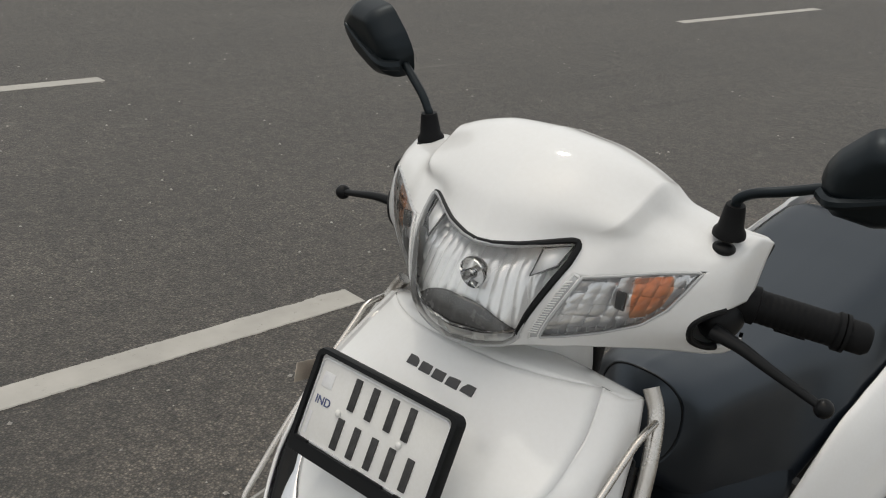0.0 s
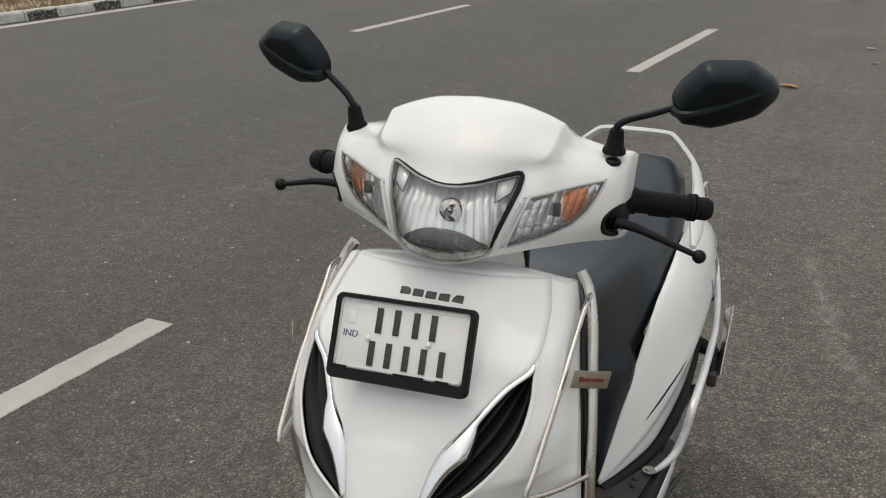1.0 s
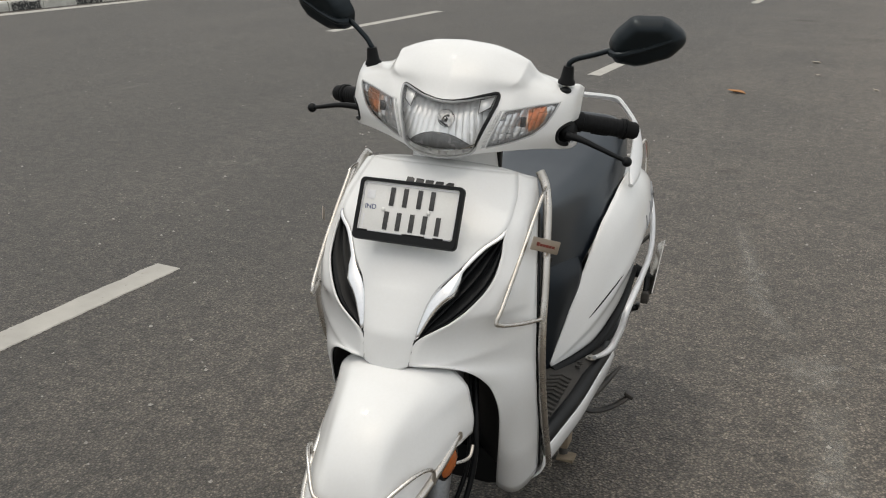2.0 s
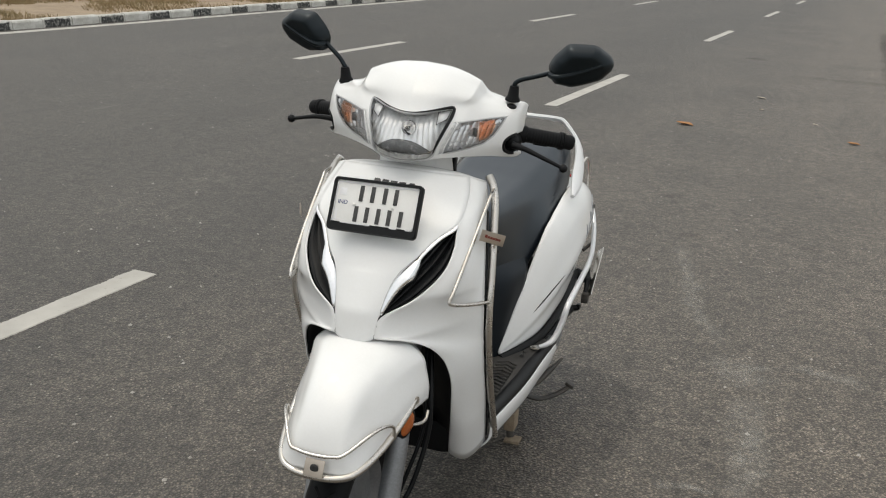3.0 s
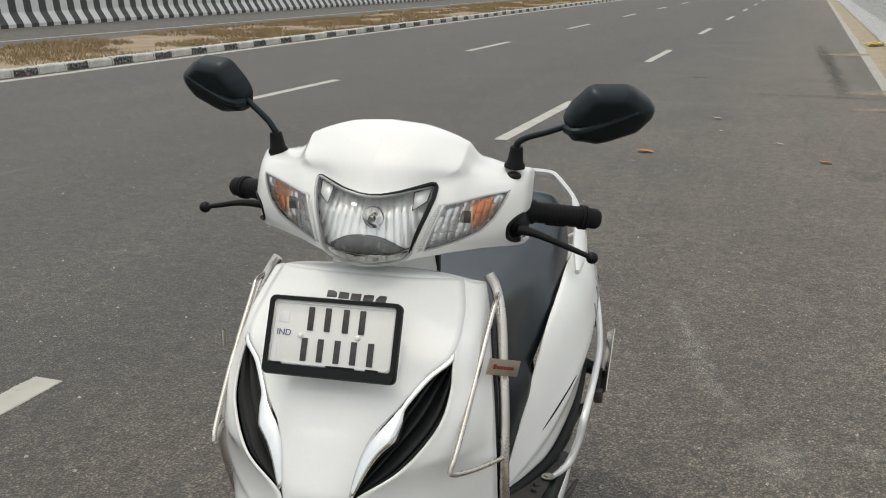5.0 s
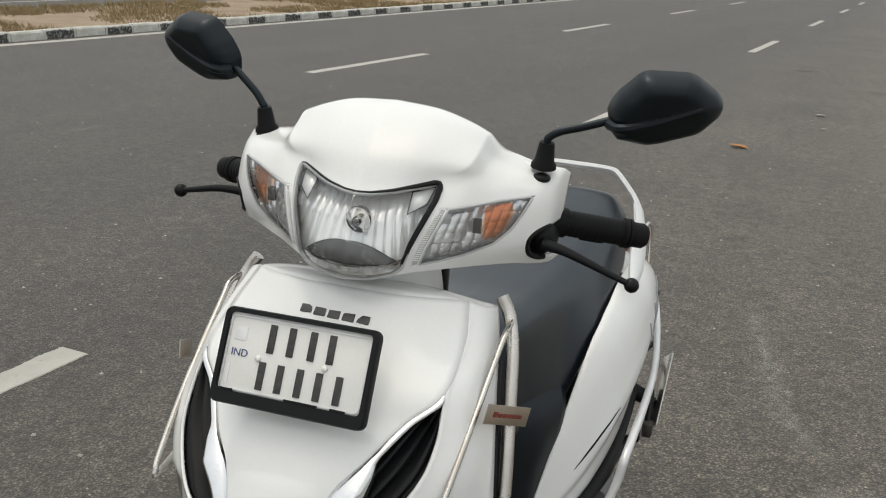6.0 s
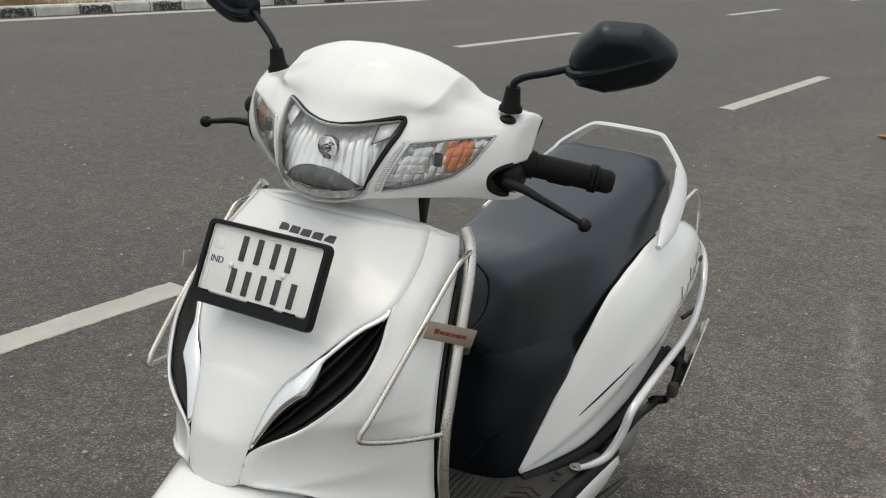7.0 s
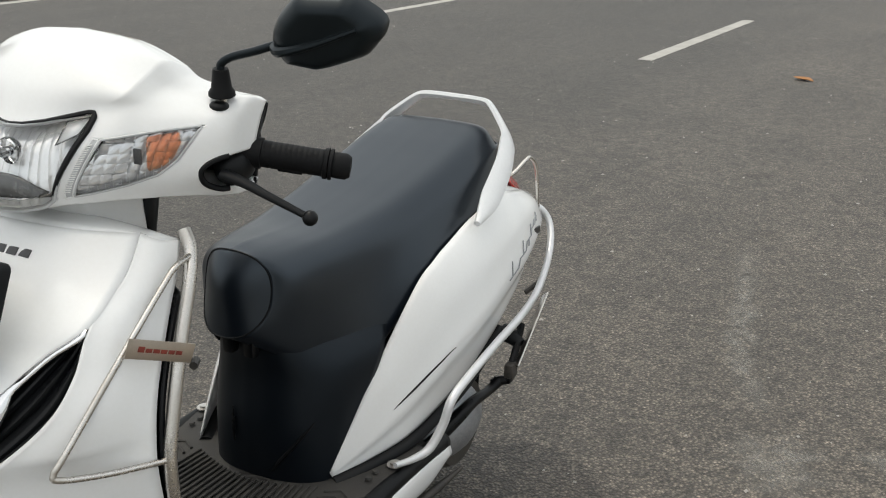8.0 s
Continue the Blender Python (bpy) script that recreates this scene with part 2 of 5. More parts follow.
bag_yellow = worn("yellow_plastic", (0.52, 0.38, 0.09), (0.58, 0.48, 0.22), 12.0, (0.35, 0.5), bump=0.2)
pale_stone = worn("pale_stone", (0.42, 0.40, 0.37), (0.28, 0.27, 0.25), 60.0, (0.8, 0.9), bump=0.3)


# ---- shapes ----
V = Vector


def flat(bm):
    me = bpy.data.meshes.new("mesh")
    bm.to_mesh(me)
    bm.free()
    return me


def part(name, bm, mat, parent=None, label="", smooth=True, thick=0.0, turn=None):
    """Links a bmesh as one mesh object under a thing or under a part."""
    if turn is not None:
        bmesh.ops.transform(bm, matrix=turn, verts=bm.verts)
    bmesh.ops.recalc_face_normals(bm, faces=bm.faces)
    me = flat(bm)
    me.materials.append(mat)
    if smooth:
        me.polygons.foreach_set("use_smooth", [True] * len(me.polygons))
    ob = new(name, me)
    if smooth:
        me.set_sharp_from_angle(angle=radians(42))
    if thick:
        mod = ob.modifiers.new("wall", "SOLIDIFY")
        mod.thickness, mod.offset = thick, 0.0
    if parent is not None:
        ob.parent = parent
    if label:
        tagged(ob, label)
    return ob


def thing(name, label, category, at=(0, 0, 0), group="", kind=""):
    ob = new(name)
    ob.location = at
    ob.empty_display_size = 0.1
    return tagged(ob, label, category, group, kind)


def curve(pts, n):
    """n+1 points on a smooth curve through pts, evenly spread over its spans."""
    p = np.array(pts, float)
    if len(p) == 2:
        return p[0] + np.linspace(0, 1, n + 1)[:, None] * (p[1] - p[0])
    ext = np.vstack([2 * p[0] - p[1], p, 2 * p[-1] - p[-2]])
    t = np.linspace(0, len(p) - 1, n + 1)
    i = np.minimum(t.astype(int), len(p) - 2)
    f = (t - i)[:, None]
    a, b, c, d = ext[i], ext[i + 1], ext[i + 2], ext[i + 3]
    return 0.5 * (2 * b + (c - a) * f + (2 * a - 5 * b + 4 * c - d) * f**2 + (3 * b - a - 3 * c + d) * f**3)


def grid_points(rows, nu, nv):
    """A smooth surface through rows of points: nv steps along the rows' order, nu steps within a row."""
    across = np.array([curve(r, nu) for r in rows])
    return np.array([curve(across[:, k], nv) for k in range(nu + 1)]).transpose(1, 0, 2)


def sheet(pts, keep=None, close=False):
    """A bmesh from an array of points (v, u, 3)."""
    bm = bmesh.new()
    nv, nu = pts.shape[:2]
    vs = [[bm.verts.new(q) for q in row] for row in pts]
    for j in range(nv - 1):
        for i in range(nu if close else nu - 1):
            k = (i + 1) % nu
            if keep is None or keep((pts[j, i] + pts[j + 1, k]) / 2):
                try:
                    bm.faces.new((vs[j][i], vs[j][k], vs[j + 1][k], vs[j + 1][i]))
                except ValueError:
                    pass
    bmesh.ops.remove_doubles(bm, verts=bm.verts, dist=1e-5)
    loose = [v for v in bm.verts if not v.link_faces]
    bmesh.ops.delete(bm, geom=loose, context="VERTS")
    return bm


def mirrored(pts):
    """Doubles an array of points (v, u, 3) that starts at the middle plane x=0 to both sides."""
    other = pts[:, :0:-1].copy()
    other[:, :, 0] *= -1
    return np.concatenate([other, pts], axis=1)


def side(pts, s):
    q = np.array(pts, float).copy()
    q[..., 0] *= s
    return q


def tube_points(pts, radius, seg=10, smooth_steps=0, closed=False, squash=1.0):
    p = np.array(pts, float)
    if smooth_steps:
        p = curve(p, smooth_steps * (len(p) - 1))
    n = len(p)
    r = np.broadcast_to(np.array(radius, float), (n,)) if np.ndim(radius) == 0 else np.interp(np.linspace(0, 1, n), np.linspace(0, 1, len(radius)), radius)
    rings, up = [], None
    for i in range(n):
        t = p[(i + 1) % n] - p[i - 1] if closed else p[min(i + 1, n - 1)] - p[max(i - 1, 0)]
        t = t / (np.linalg.norm(t) + 1e-12)
        if up is None:
            up = np.cross(t, (0.31, 0.2, 0.93))
        up = up - t * (up @ t)
        up = up / (np.linalg.norm(up) + 1e-12)
        b = np.cross(t, up)
        a = np.linspace(0, 2 * np.pi, seg, endpoint=False)[:, None]
        rings.append(p[i] + r[i] * (np.cos(a) * up + squash * np.sin(a) * b))
    return np.array(rings)


def tube(pts, radius, seg=10, smooth_steps=0, closed=False, squash=1.0):
    rings = tube_points(pts, radius, seg, smooth_steps, closed, squash)
    if closed:
        rings = np.concatenate([rings, rings[:1]])
    bm = sheet(rings, close=True)
    if not closed:
        ends = [e for e in bm.edges if e.is_boundary]
        if ends:
            bmesh.ops.holes_fill(bm, edges=ends, sides=seg + 2)
    return bm


def box(size, at=(0, 0, 0), bevel=0.0, turn=None, segments=2):
    bm = bmesh.new()
    bmesh.ops.create_cube(bm, size=1.0)
    bmesh.ops.scale(bm, vec=size, verts=bm.verts)
    if bevel:
        bmesh.ops.bevel(bm, geom=bm.edges[:], offset=bevel, segments=segments, affect="EDGES", profile=0.6)
    if turn is not None:
        bmesh.ops.transform(bm, matrix=turn, verts=bm.verts)
    bmesh.ops.translate(bm, vec=at, verts=bm.verts)
    return bm


def ball(radius, at, squash=(1, 1, 1), rings=10):
    bm = bmesh.new()
    bmesh.ops.create_uvsphere(bm, u_segments=2 * rings, v_segments=rings, radius=radius)
    bmesh.ops.scale(bm, vec=squash, verts=bm.verts)
    bmesh.ops.translate(bm, vec=at, verts=bm.verts)
    return bm


def lathe(profile, seg, axis_m):
    """Turns a profile of (radius, height) round the z axis of the pose axis_m."""
    a = np.linspace(0, 2 * np.pi, seg, endpoint=False)
    pts = np.array([[(r * np.cos(k), r * np.sin(k), h) for k in a] for r, h in profile])
    bm = sheet(pts, close=True)
    bmesh.ops.transform(bm, matrix=axis_m, verts=bm.verts)
    return bm


def joined(*bms):
    out = bmesh.new()
    for b in bms:
        me = flat(b)
        out.from_mesh(me)
        bpy.data.meshes.remove(me)
    return out


def along(at, to):
    """A pose at the point at, with its z axis towards the point to."""
    d = V(to) - V(at)
    return Matrix.Translation(at) @ d.to_track_quat("Z", "Y").to_matrix().to_4x4()


def inside(poly, x, y):
    hit = False
    for (x0, y0), (x1, y1) in zip(poly, poly[1:] + poly[:1]):
        if (y0 > y) != (y1 > y) and x < (x1 - x0) * (y - y0) / (y1 - y0) + x0:
            hit = not hit
    return hit


def closed_outline(poly, n):
    """Evenly spread points along a closed polygon."""
    p = np.array(poly + poly[:1])
    d = np.r_[0, np.cumsum(np.linalg.norm(np.diff(p, axis=0), axis=1))]
    s = np.linspace(0, d[-1], n, endpoint=False)
    return [(float(np.interp(k, d, p[:, 0])), float(np.interp(k, d, p[:, 1]))) for k in s]


# ---- road ----
ROAD = Matrix.Rotation(radians(-4.75), 4, "Z")   # its own y runs along the road
START, END = -60.0, 260.0


def strip_bm(x0, x1, y0, y1, z, ny=1):
    return sheet(np.array([[(x0, y, z), (x1, y, z)] for y in np.linspace(y0, y1, ny + 1)]))


def setting(name, bm, mat, label, category, smooth=False, kind="structure"):
    ob = part(name, bm, mat, smooth=smooth)
    ob.matrix_world = ROAD
    return tagged(ob, label, category, kind=kind)


setting("ground", strip_bm(-1500, 1500, -1500, 1500, -0.05), soil, "wide plain of dry brown soil", "ground")
setting("road", joined(strip_bm(-9.72, 2.3, START, END, 0.0)), asphalt, "worn grey-brown asphalt carriageway with pale aggregate", "road")
setting("far_road", strip_bm(-19.6, -13.2, START, END, -0.005), asphalt, "grey asphalt of the far carriageway", "road")


def marking(x, y0, y1, width, label, paint=None):
    """Thick road paint with slightly uneven edges, in the road's own axes."""
    n = int((y1 - y0) / (0.012 if -3 < y0 < 12 else 0.06)) if y1 - y0 < 10 else int((y1 - y0) / 0.5)
    rows = []
    for k in range(n + 1):
        y = y0 + (y1 - y0) * k / n
        a = 0.006 * noise.noise((x * 7, y * 9, 1.0)) + 0.005 * noise.noise((x * 7, y * 60, 3.0))
        b = 0.006 * noise.noise((x * 7, y * 9, 7.0)) + 0.005 * noise.noise((x * 7, y * 60, 5.0))
        rows.append([(x - width / 2 + a - 0.004, y, 0.001), (x - width / 2 + a, y, 0.004), (x + width / 2 + b, y, 0.004), (x + width / 2 + b + 0.004, y, 0.001)])
    return setting("lane_marking", sheet(np.array(rows)), paint or road_paint, label, "road marking")


for k in range(-4, 16):
    marking(-1.845, -1.85 + 8.85 * k, 1.16 + 8.85 * k, 0.118, "worn white dash of lane paint on asphalt")
    slip = -0.57 if k <= 0 else 0.0
    marking(-5.43, -0.50 + 8.70 * k + slip, 2.42 + 8.70 * k + slip, 0.118, "worn white dash of lane paint on asphalt")
marking(-9.44, START, END, 0.15, "long white edge line along the median kerb")
marking(1.76, START, END, 0.17, "worn white edge line along the sandy shoulder", dusty_paint)
marking(-15.1, START, END, 0.12, "faint white edge line of the far carriageway", dusty_paint)


# kerb of the median, in painted blocks
def kerb_block(length):
    prof = [(0.0, 0.0), (0.012, 0.095), (0.03, 0.118), (0.13, 0.12), (0.15, 0.10), (0.15, 0.0)]
    rows = np.array([[(-x, y, z) for x, z in prof] for y in (0, length)])
    bm = sheet(rows)
    for y in (0, 1):
        vs = [v for v in bm.verts if abs(v.co.y - y * length) < 1e-6]
        bmesh.ops.contextual_create(bm, geom=vs)
    return bm


kerb = thing("kerb", "low concrete median kerb painted in black and white blocks", "kerb", kind="structure")
kerb.matrix_world = ROAD
meshes = {}
for name, length, mat in (("dark", 0.56, kerb_black), ("pale", 0.54, kerb_white)):
    b = kerb_block(length - 0.012)
    bmesh.ops.recalc_face_normals(b, faces=b.faces)
    meshes[name] = flat(b)
    meshes[name].materials.append(mat)
rng = random.Random(4)
y = 3.0
for k in range(120):
    for name, length in (("dark", 0.56), ("pale", 0.54)):
        ob = new("kerb_block", meshes[name])
        ob.parent = kerb
        ob.location = (-9.68 + rng.uniform(-0.008, 0.008), y, rng.uniform(-0.008, 0.004))
        y += length
far = []
for y0, y1 in ((START, 3.0), (y, END)):
    far.append(box((0.15, y1 - y0, 0.12), (-9.755, (y0 + y1) / 2, 0.06), 0.012))
part("kerb_run", joined(*far), kerb_white, kerb)


# median: dry earth and grass tufts
def median_bm():
    rows = []
    for yy in np.linspace(START, END, 400):
        row = []
        for xx in np.linspace(-13.6, -9.82, 14):
            e = min(1.0, (xx + 13.6) / 0.5)
            h = 0.07 * e + 0.05 * noise.noise((xx * 0.8, yy * 0.5, 3.0)) * e + 0.02 * noise.noise((xx * 4, yy * 4, 5.0))
            row.append((xx, yy, h if xx > -13.55 else -0.02))
        rows.append(row)
    return sheet(np.array(rows))


setting("median", median_bm(), soil, "strip of dry brown earth between the carriageways", "median", smooth=True)


def grass_bm(seed, count, x0, x1, y0, y1, tall, z):
    r = random.Random(seed)
    verts, faces = [], []
    while count > 0:
        yy = y0 + (y1 - y0) * r.random() ** 1.6
        xx = r.uniform(x0, x1)
        if noise.noise((xx * 0.9, yy * 0.45, 9.0)) < -0.12:
            count -= 1
            continue
        for _ in range(9):
            a, h, w = r.uniform(0, 6.3), tall * r.uniform(0.4, 1.2), r.uniform(0.006, 0.014)
            bx, by = xx + r.gauss(0, 0.07), yy + r.gauss(0, 0.07)
            lx, ly = 0.6 * h * math.cos(a), 0.6 * h * math.sin(a)
            n = len(verts)
            verts += [(bx - w, by, z), (bx + w, by, z), (bx + lx, by + ly, z + h)]
            faces.append((n, n + 1, n + 2))
        count -= 1
    me = bpy.data.meshes.new("mesh")
    me.from_pydata(verts, [], faces)
    me.materials.append(dry_grass)
    return me


tufts = new("dry_grass", grass_bm(11, 8200, -13.3, -9.9, 4.0, 75.0, 0.095, 0.06))
tufts.matrix_world = ROAD
tagged(tufts, "sparse tufts of dry yellow-brown grass on the median", "grass", kind="stuff")


# concrete barriers with painted upright bands
def barrier(name, x, face, mats, period, dark_share, y0, y1, label, tag):
    """A sloped concrete barrier whose traffic side looks towards +x (face=1) or -x (face=-1)."""
    prof = [(0.0, -0.02), (0.0, 0.09), (-0.015, 0.11), (-0.17, 0.34), (-0.19, 0.38), (-0.25, 0.86), (-0.27, 0.88), (-0.40, 0.88), (-0.42, 0.86), (-0.62, 0.0)]
    root = thing(name, label, tag, kind="structure")
    root.matrix_world = ROAD
    verts, faces, slots = [], [], []
    yy, dark = y0, True
    while yy < y1:
        step = period * (dark_share if dark else 1 - dark_share)
        n = len(verts)
        for q in (yy, yy + step):
            verts += [(x + face * px, q, pz) for px, pz in prof]
        m = len(prof)
        for i in range(m - 1):
            faces.append((n + i, n + i + 1, n + m + i + 1, n + m + i))
            slots.append(0 if dark else 1)
        yy += step
        dark = not dark
    me = bpy.data.meshes.new("mesh")
    me.from_pydata(verts, [], faces)
    for mat in mats:
        me.materials.append(mat)
    me.polygons.foreach_set("material_index", slots)
    ob = new("barrier_wall", me)
    ob.parent = root
    return root


barrier("far_barrier", -18.55, 1, (wall_black, wall_white), 0.56, 0.5, START, END, "sloped concrete barrier painted in black and white bands", "barrier")
barrier("near_barrier", 2.22, -1, (wall_grey, wall_white), 0.40, 0.30, START, END, "pale concrete barrier with faded grey bands", "barrier")


def shoulder_bm():
    rows = []
    for yy in np.linspace(START, END, 900):
        edge = 1.81 + 0.05 * noise.noise((yy * 0.6, 2.0, 0.0)) + 0.025 * noise.noise((yy * 2.3, 4.0, 0.0))
        rows.append([(edge, yy, 0.002), (edge + 0.03, yy, 0.010), (2.1, yy, 0.025), (2.26, yy, 0.04)])
    return sheet(np.array(rows))


setting("shoulder", shoulder_bm(), sand, "sandy strip between edge line and barrier", "shoulder", smooth=True)


# pebbles and crumbs on the asphalt
def crumbs_bm():
    r = random.Random(21)
    verts, faces = [], []
    for _ in range(2600):
        yy, xx = -2.0 + 20 * r.random() ** 1.5, r.uniform(-8.5, 1.7)
        s = r.choice((0.003, 0.004, 0.004, 0.005, 0.008))
        n = len(verts)
        a = r.uniform(0, 3.1)
        for k in range(4):
            q = a + k * 1.571
            verts.append((xx + s * math.cos(q) * r.uniform(0.7, 1.4), yy + s * math.sin(q) * r.uniform(0.7, 1.4), 0.0005))
        verts.append((xx, yy, s * 0.9))
        faces += [(n + k, n + (k + 1) % 4, n + 4) for k in range(4)]
    me = bpy.data.meshes.new("mesh")
    me.from_pydata(verts, [], faces)
    me.materials.append(pale_stone)
    return me


grit = new("grit", crumbs_bm())
grit.matrix_world = ROAD
tagged(grit, "loose pale grit scattered on the asphalt", "gravel", kind="stuff")


def fallen_leaf(x, y, size, turn, mat, label):
    rows = []
    for k in range(9):
        t = k / 8
        w = size * 0.28 * math.sin(math.pi * min(1, t * 0.95 + 0.03)) ** 0.8
        z = 0.004 + 0.012 * t * t + 0.003 * math.sin(t * 7)
        rows.append([(-w, size * (t - 0.5), z + 0.35 * w), (0, size * (t - 0.5), z), (w, size * (t - 0.5), z + 0.35 * w)])
    ob = part("fallen_leaf", sheet(np.array(rows)), mat, thick=0.001)
    ob.matrix_world = pose(x, y, 0.0, 0, 0, turn)
    return tagged(ob, label, "leaf", group="leaves on the road")


for lx, ly, s, a in ((0.045, 6.87, 0.16, 70), (1.465, 6.76, 0.11, 80)):
    fallen_leaf(lx, ly, s, a, leaf_orange, "curled dry orange leaf lying on the asphalt")
for lx, ly, s, a in ((0.634, 9.14, 0.10, 85), (1.171, 7.62, 0.06, 60), (0.668, 8.25, 0.06, 110)):
    fallen_leaf(lx, ly, s, a, leaf_pale, "bleached pale dry leaf lying on the asphalt")


def crumpled_bag(x, y, size):
    """A crushed thin plastic bag lying on the shoulder."""
    bm = bmesh.new()
    bmesh.ops.create_icosphere(bm, subdivisions=4, radius=1.0)
    for v in bm.verts:
        d = v.co.normalized()
        k = 1 + 0.45 * noise.noise(d * 2.1) + 0.22 * noise.noise(d * 5.3)
        v.co = Vector((d.x * size * k, d.y * size * 0.6 * k, max(0.0, 0.5 + 0.5 * d.z) * size * 0.42 * k))
    ob = part("plastic_bag", bm, bag_yellow)
    ob.matrix_world = pose(x, y, 0.022, 0, 0, 20)
    return tagged(ob, "crumpled yellow plastic bag on the sandy shoulder", "plastic bag")


crumpled_bag(3.83, 21.2, 0.20)


def stain_material(name, colour, scale, lo, hi, most):
    """Thin dust or grime that lies in patches and lets the road show through."""
    m = material(name, colour, 0.85)
    c = place(m)
    grain = mixed(m, 0.45, noise_of(m, scale, 6.0, 0.7, coord=c), noise_of(m, 190.0, 3.0, coord=c))
    fade = node(m, "ShaderNodeAttribute")
    fade.attribute_name = "fade"
    cover = mixed(m, 1.0, ramp(m, grain, ((lo, grey(0.0)), (hi, grey(most)))), fade.outputs["Color"], "MULTIPLY")
    wire(m, cover, shader(m).inputs["Alpha"])
    return m


chalk = stain_material("chalky_dust", (0.40, 0.39, 0.36), 16.0, 0.42, 0.62, 0.55)
grime = stain_material("dark_grime", (0.035, 0.033, 0.031), 5.0, 0.36, 0.68, 0.4)
drift = stain_material("drifted_sand", (0.34, 0.275, 0.19), 6.0, 0.30, 0.55, 0.85)
rubber_mark = stain_material("rubber_mark", (0.030, 0.029, 0.028), 5.0, 0.25, 0.60, 0.62)
lift = 0.0045


def stain(name, pts, width, mat, label, seed):
    """A ragged patch along a line, fading out to its borders."""
    global lift
    r = random.Random(seed)
    way = curve(pts, 10 * (len(pts) - 1))
    verts, faces, fades = [], [], []
    n = 9
    for i, p in enumerate(way):
        d = way[min(i + 1, len(way) - 1)] - way[max(i - 1, 0)]
        d = d / (np.linalg.norm(d) + 1e-9)
        w = width * r.uniform(0.6, 1.4)
        end = math.sin(math.pi * min(1, max(0, i / (len(way) - 1)))) ** 0.5
        for k in range(n):
            u = 2 * k / (n - 1) - 1
            verts.append((p[0] + d[1] * u * w, p[1] - d[0] * u * w, lift))
            fades.append(max(0.0, end * (1 - u * u) * r.uniform(0.6, 1.0)))
    for i in range(len(way) - 1):
        for k in range(n - 1):
            a = i * n + k
            faces.append((a, a + 1, a + n + 1, a + n))
    me = bpy.data.meshes.new("mesh")
    me.from_pydata(verts, [], faces)
    me.attributes.new("fade", "FLOAT", "POINT").data.foreach_set("value", fades)
    me.materials.append(mat)
    lift += 0.0001
    tagged(new(name, me), label, "road stain", kind="structure")


stain("scrape", [(0.42, 3.0), (0.50, 2.55), (0.56, 2.2), (0.62, 1.88), (0.74, 1.60)], 0.05, chalk, "thin pale scrape track on the asphalt", 1)
stain("scrape", [(0.76, 1.50), (0.82, 1.36), (0.83, 1.20)], 0.13, chalk, "pale chalky scuff on the asphalt", 2)
stain("scrape", [(0.84, 1.15), (0.87, 0.85), (0.88, 0.58), (0.84, 0.40)], 0.07, chalk, "pale chalky scuff on the asphalt", 3)
stain("scrape", [(1.00, 1.52), (1.12, 1.47), (1.27, 1.44)], 0.06, chalk, "pale chalky scuff on the asphalt", 4)
stain("scrape", [(0.62, 0.40), (0.72, 0.43), (0.80, 0.42)], 0.025, chalk, "thin pale scratch on the asphalt", 5)
stain("scrape", [(1.30, 1.05), (1.36, 1.19), (1.40, 1.35)], 0.03, chalk, "thin pale scratch on the asphalt", 6)
stain("tyre_mark", [(0.85, 11.53), (1.6, 11.56), (2.2, 11.45), (2.6, 11.40)], 0.20, grime, "dark grimy mark across the lane", 7)
stain("tyre_mark", [(2.14, 11.2), (2.34, 14.4), (2.55, 18.0), (2.77, 21.8)], 0.13, rubber_mark, "dark tyre mark along the road's edge", 8)
stain("sand_drift", [(2.05, 10.25), (2.35, 10.33), (2.75, 10.40), (3.05, 10.45)], 0.16, drift, "thin tongue of sand across the edge line", 21)
stain("sand_drift", [(2.25, 11.85), (2.55, 12.10), (2.95, 12.35), (3.25, 12.5)], 0.30, drift, "thin tongue of sand across the edge line", 22)
stain("sand_drift", [(2.75, 18.4), (3.0, 18.8), (3.4, 19.2)], 0.40, drift, "thin tongue of sand across the edge line", 23)
stain("oil_spot", [(0.25, 13.5), (0.40, 13.5), (0.56, 13.55)], 0.12, rubber_mark, "small dark oil spot on the asphalt", 24)
stain("tyre_mark", [(1.55, 6.1), (1.82, 6.25), (2.05, 6.3)], 0.28, grime, "dark oily patch on the asphalt", 9)
stain("oil_spot", [(0.17, 4.02), (0.25, 4.05), (0.34, 4.05)], 0.07, grime, "small dark oil spot on the asphalt", 10)
stain("oil_spot", [(0.40, 3.15), (0.46, 3.16), (0.53, 3.18)], 0.06, grime, "small dark oil spot on the asphalt", 11)
stain("oil_spot", [(1.02, 3.20), (1.08, 3.23), (1.14, 3.24)], 0.08, grime, "small dark oil spot on the asphalt", 12)


# ---- the scooter: it faces -y, its middle plane is x = 0 ----
scooter = thing("scooter", "white motor scooter with black seat parked on a road", "scooter")

# the steered front end is turned a little about the raked steering axis
AXIS = V((0, math.sin(radians(26)), math.cos(radians(26))))
HEAD = V((0, 0.03, 1.0))
STEER = Matrix.Translation(HEAD) @ Matrix.Rotation(radians(2.0), 4, AXIS) @ Matrix.Translation(-HEAD)
BAR = Matrix.Translation((0.012, 0, 0)) @ STEER
COWL = Matrix.Translation((0.004, 0, 0)) @ Matrix.Translation(HEAD) @ Matrix.Rotation(radians(4.0), 4, AXIS) @ Matrix.Translation(-HEAD)
FORK = Matrix.Translation((0.006, 0, 0)) @ Matrix.Translation(HEAD) @ Matrix.Rotation(radians(3.2), 4, AXIS) @ Matrix.Translation(-HEAD)


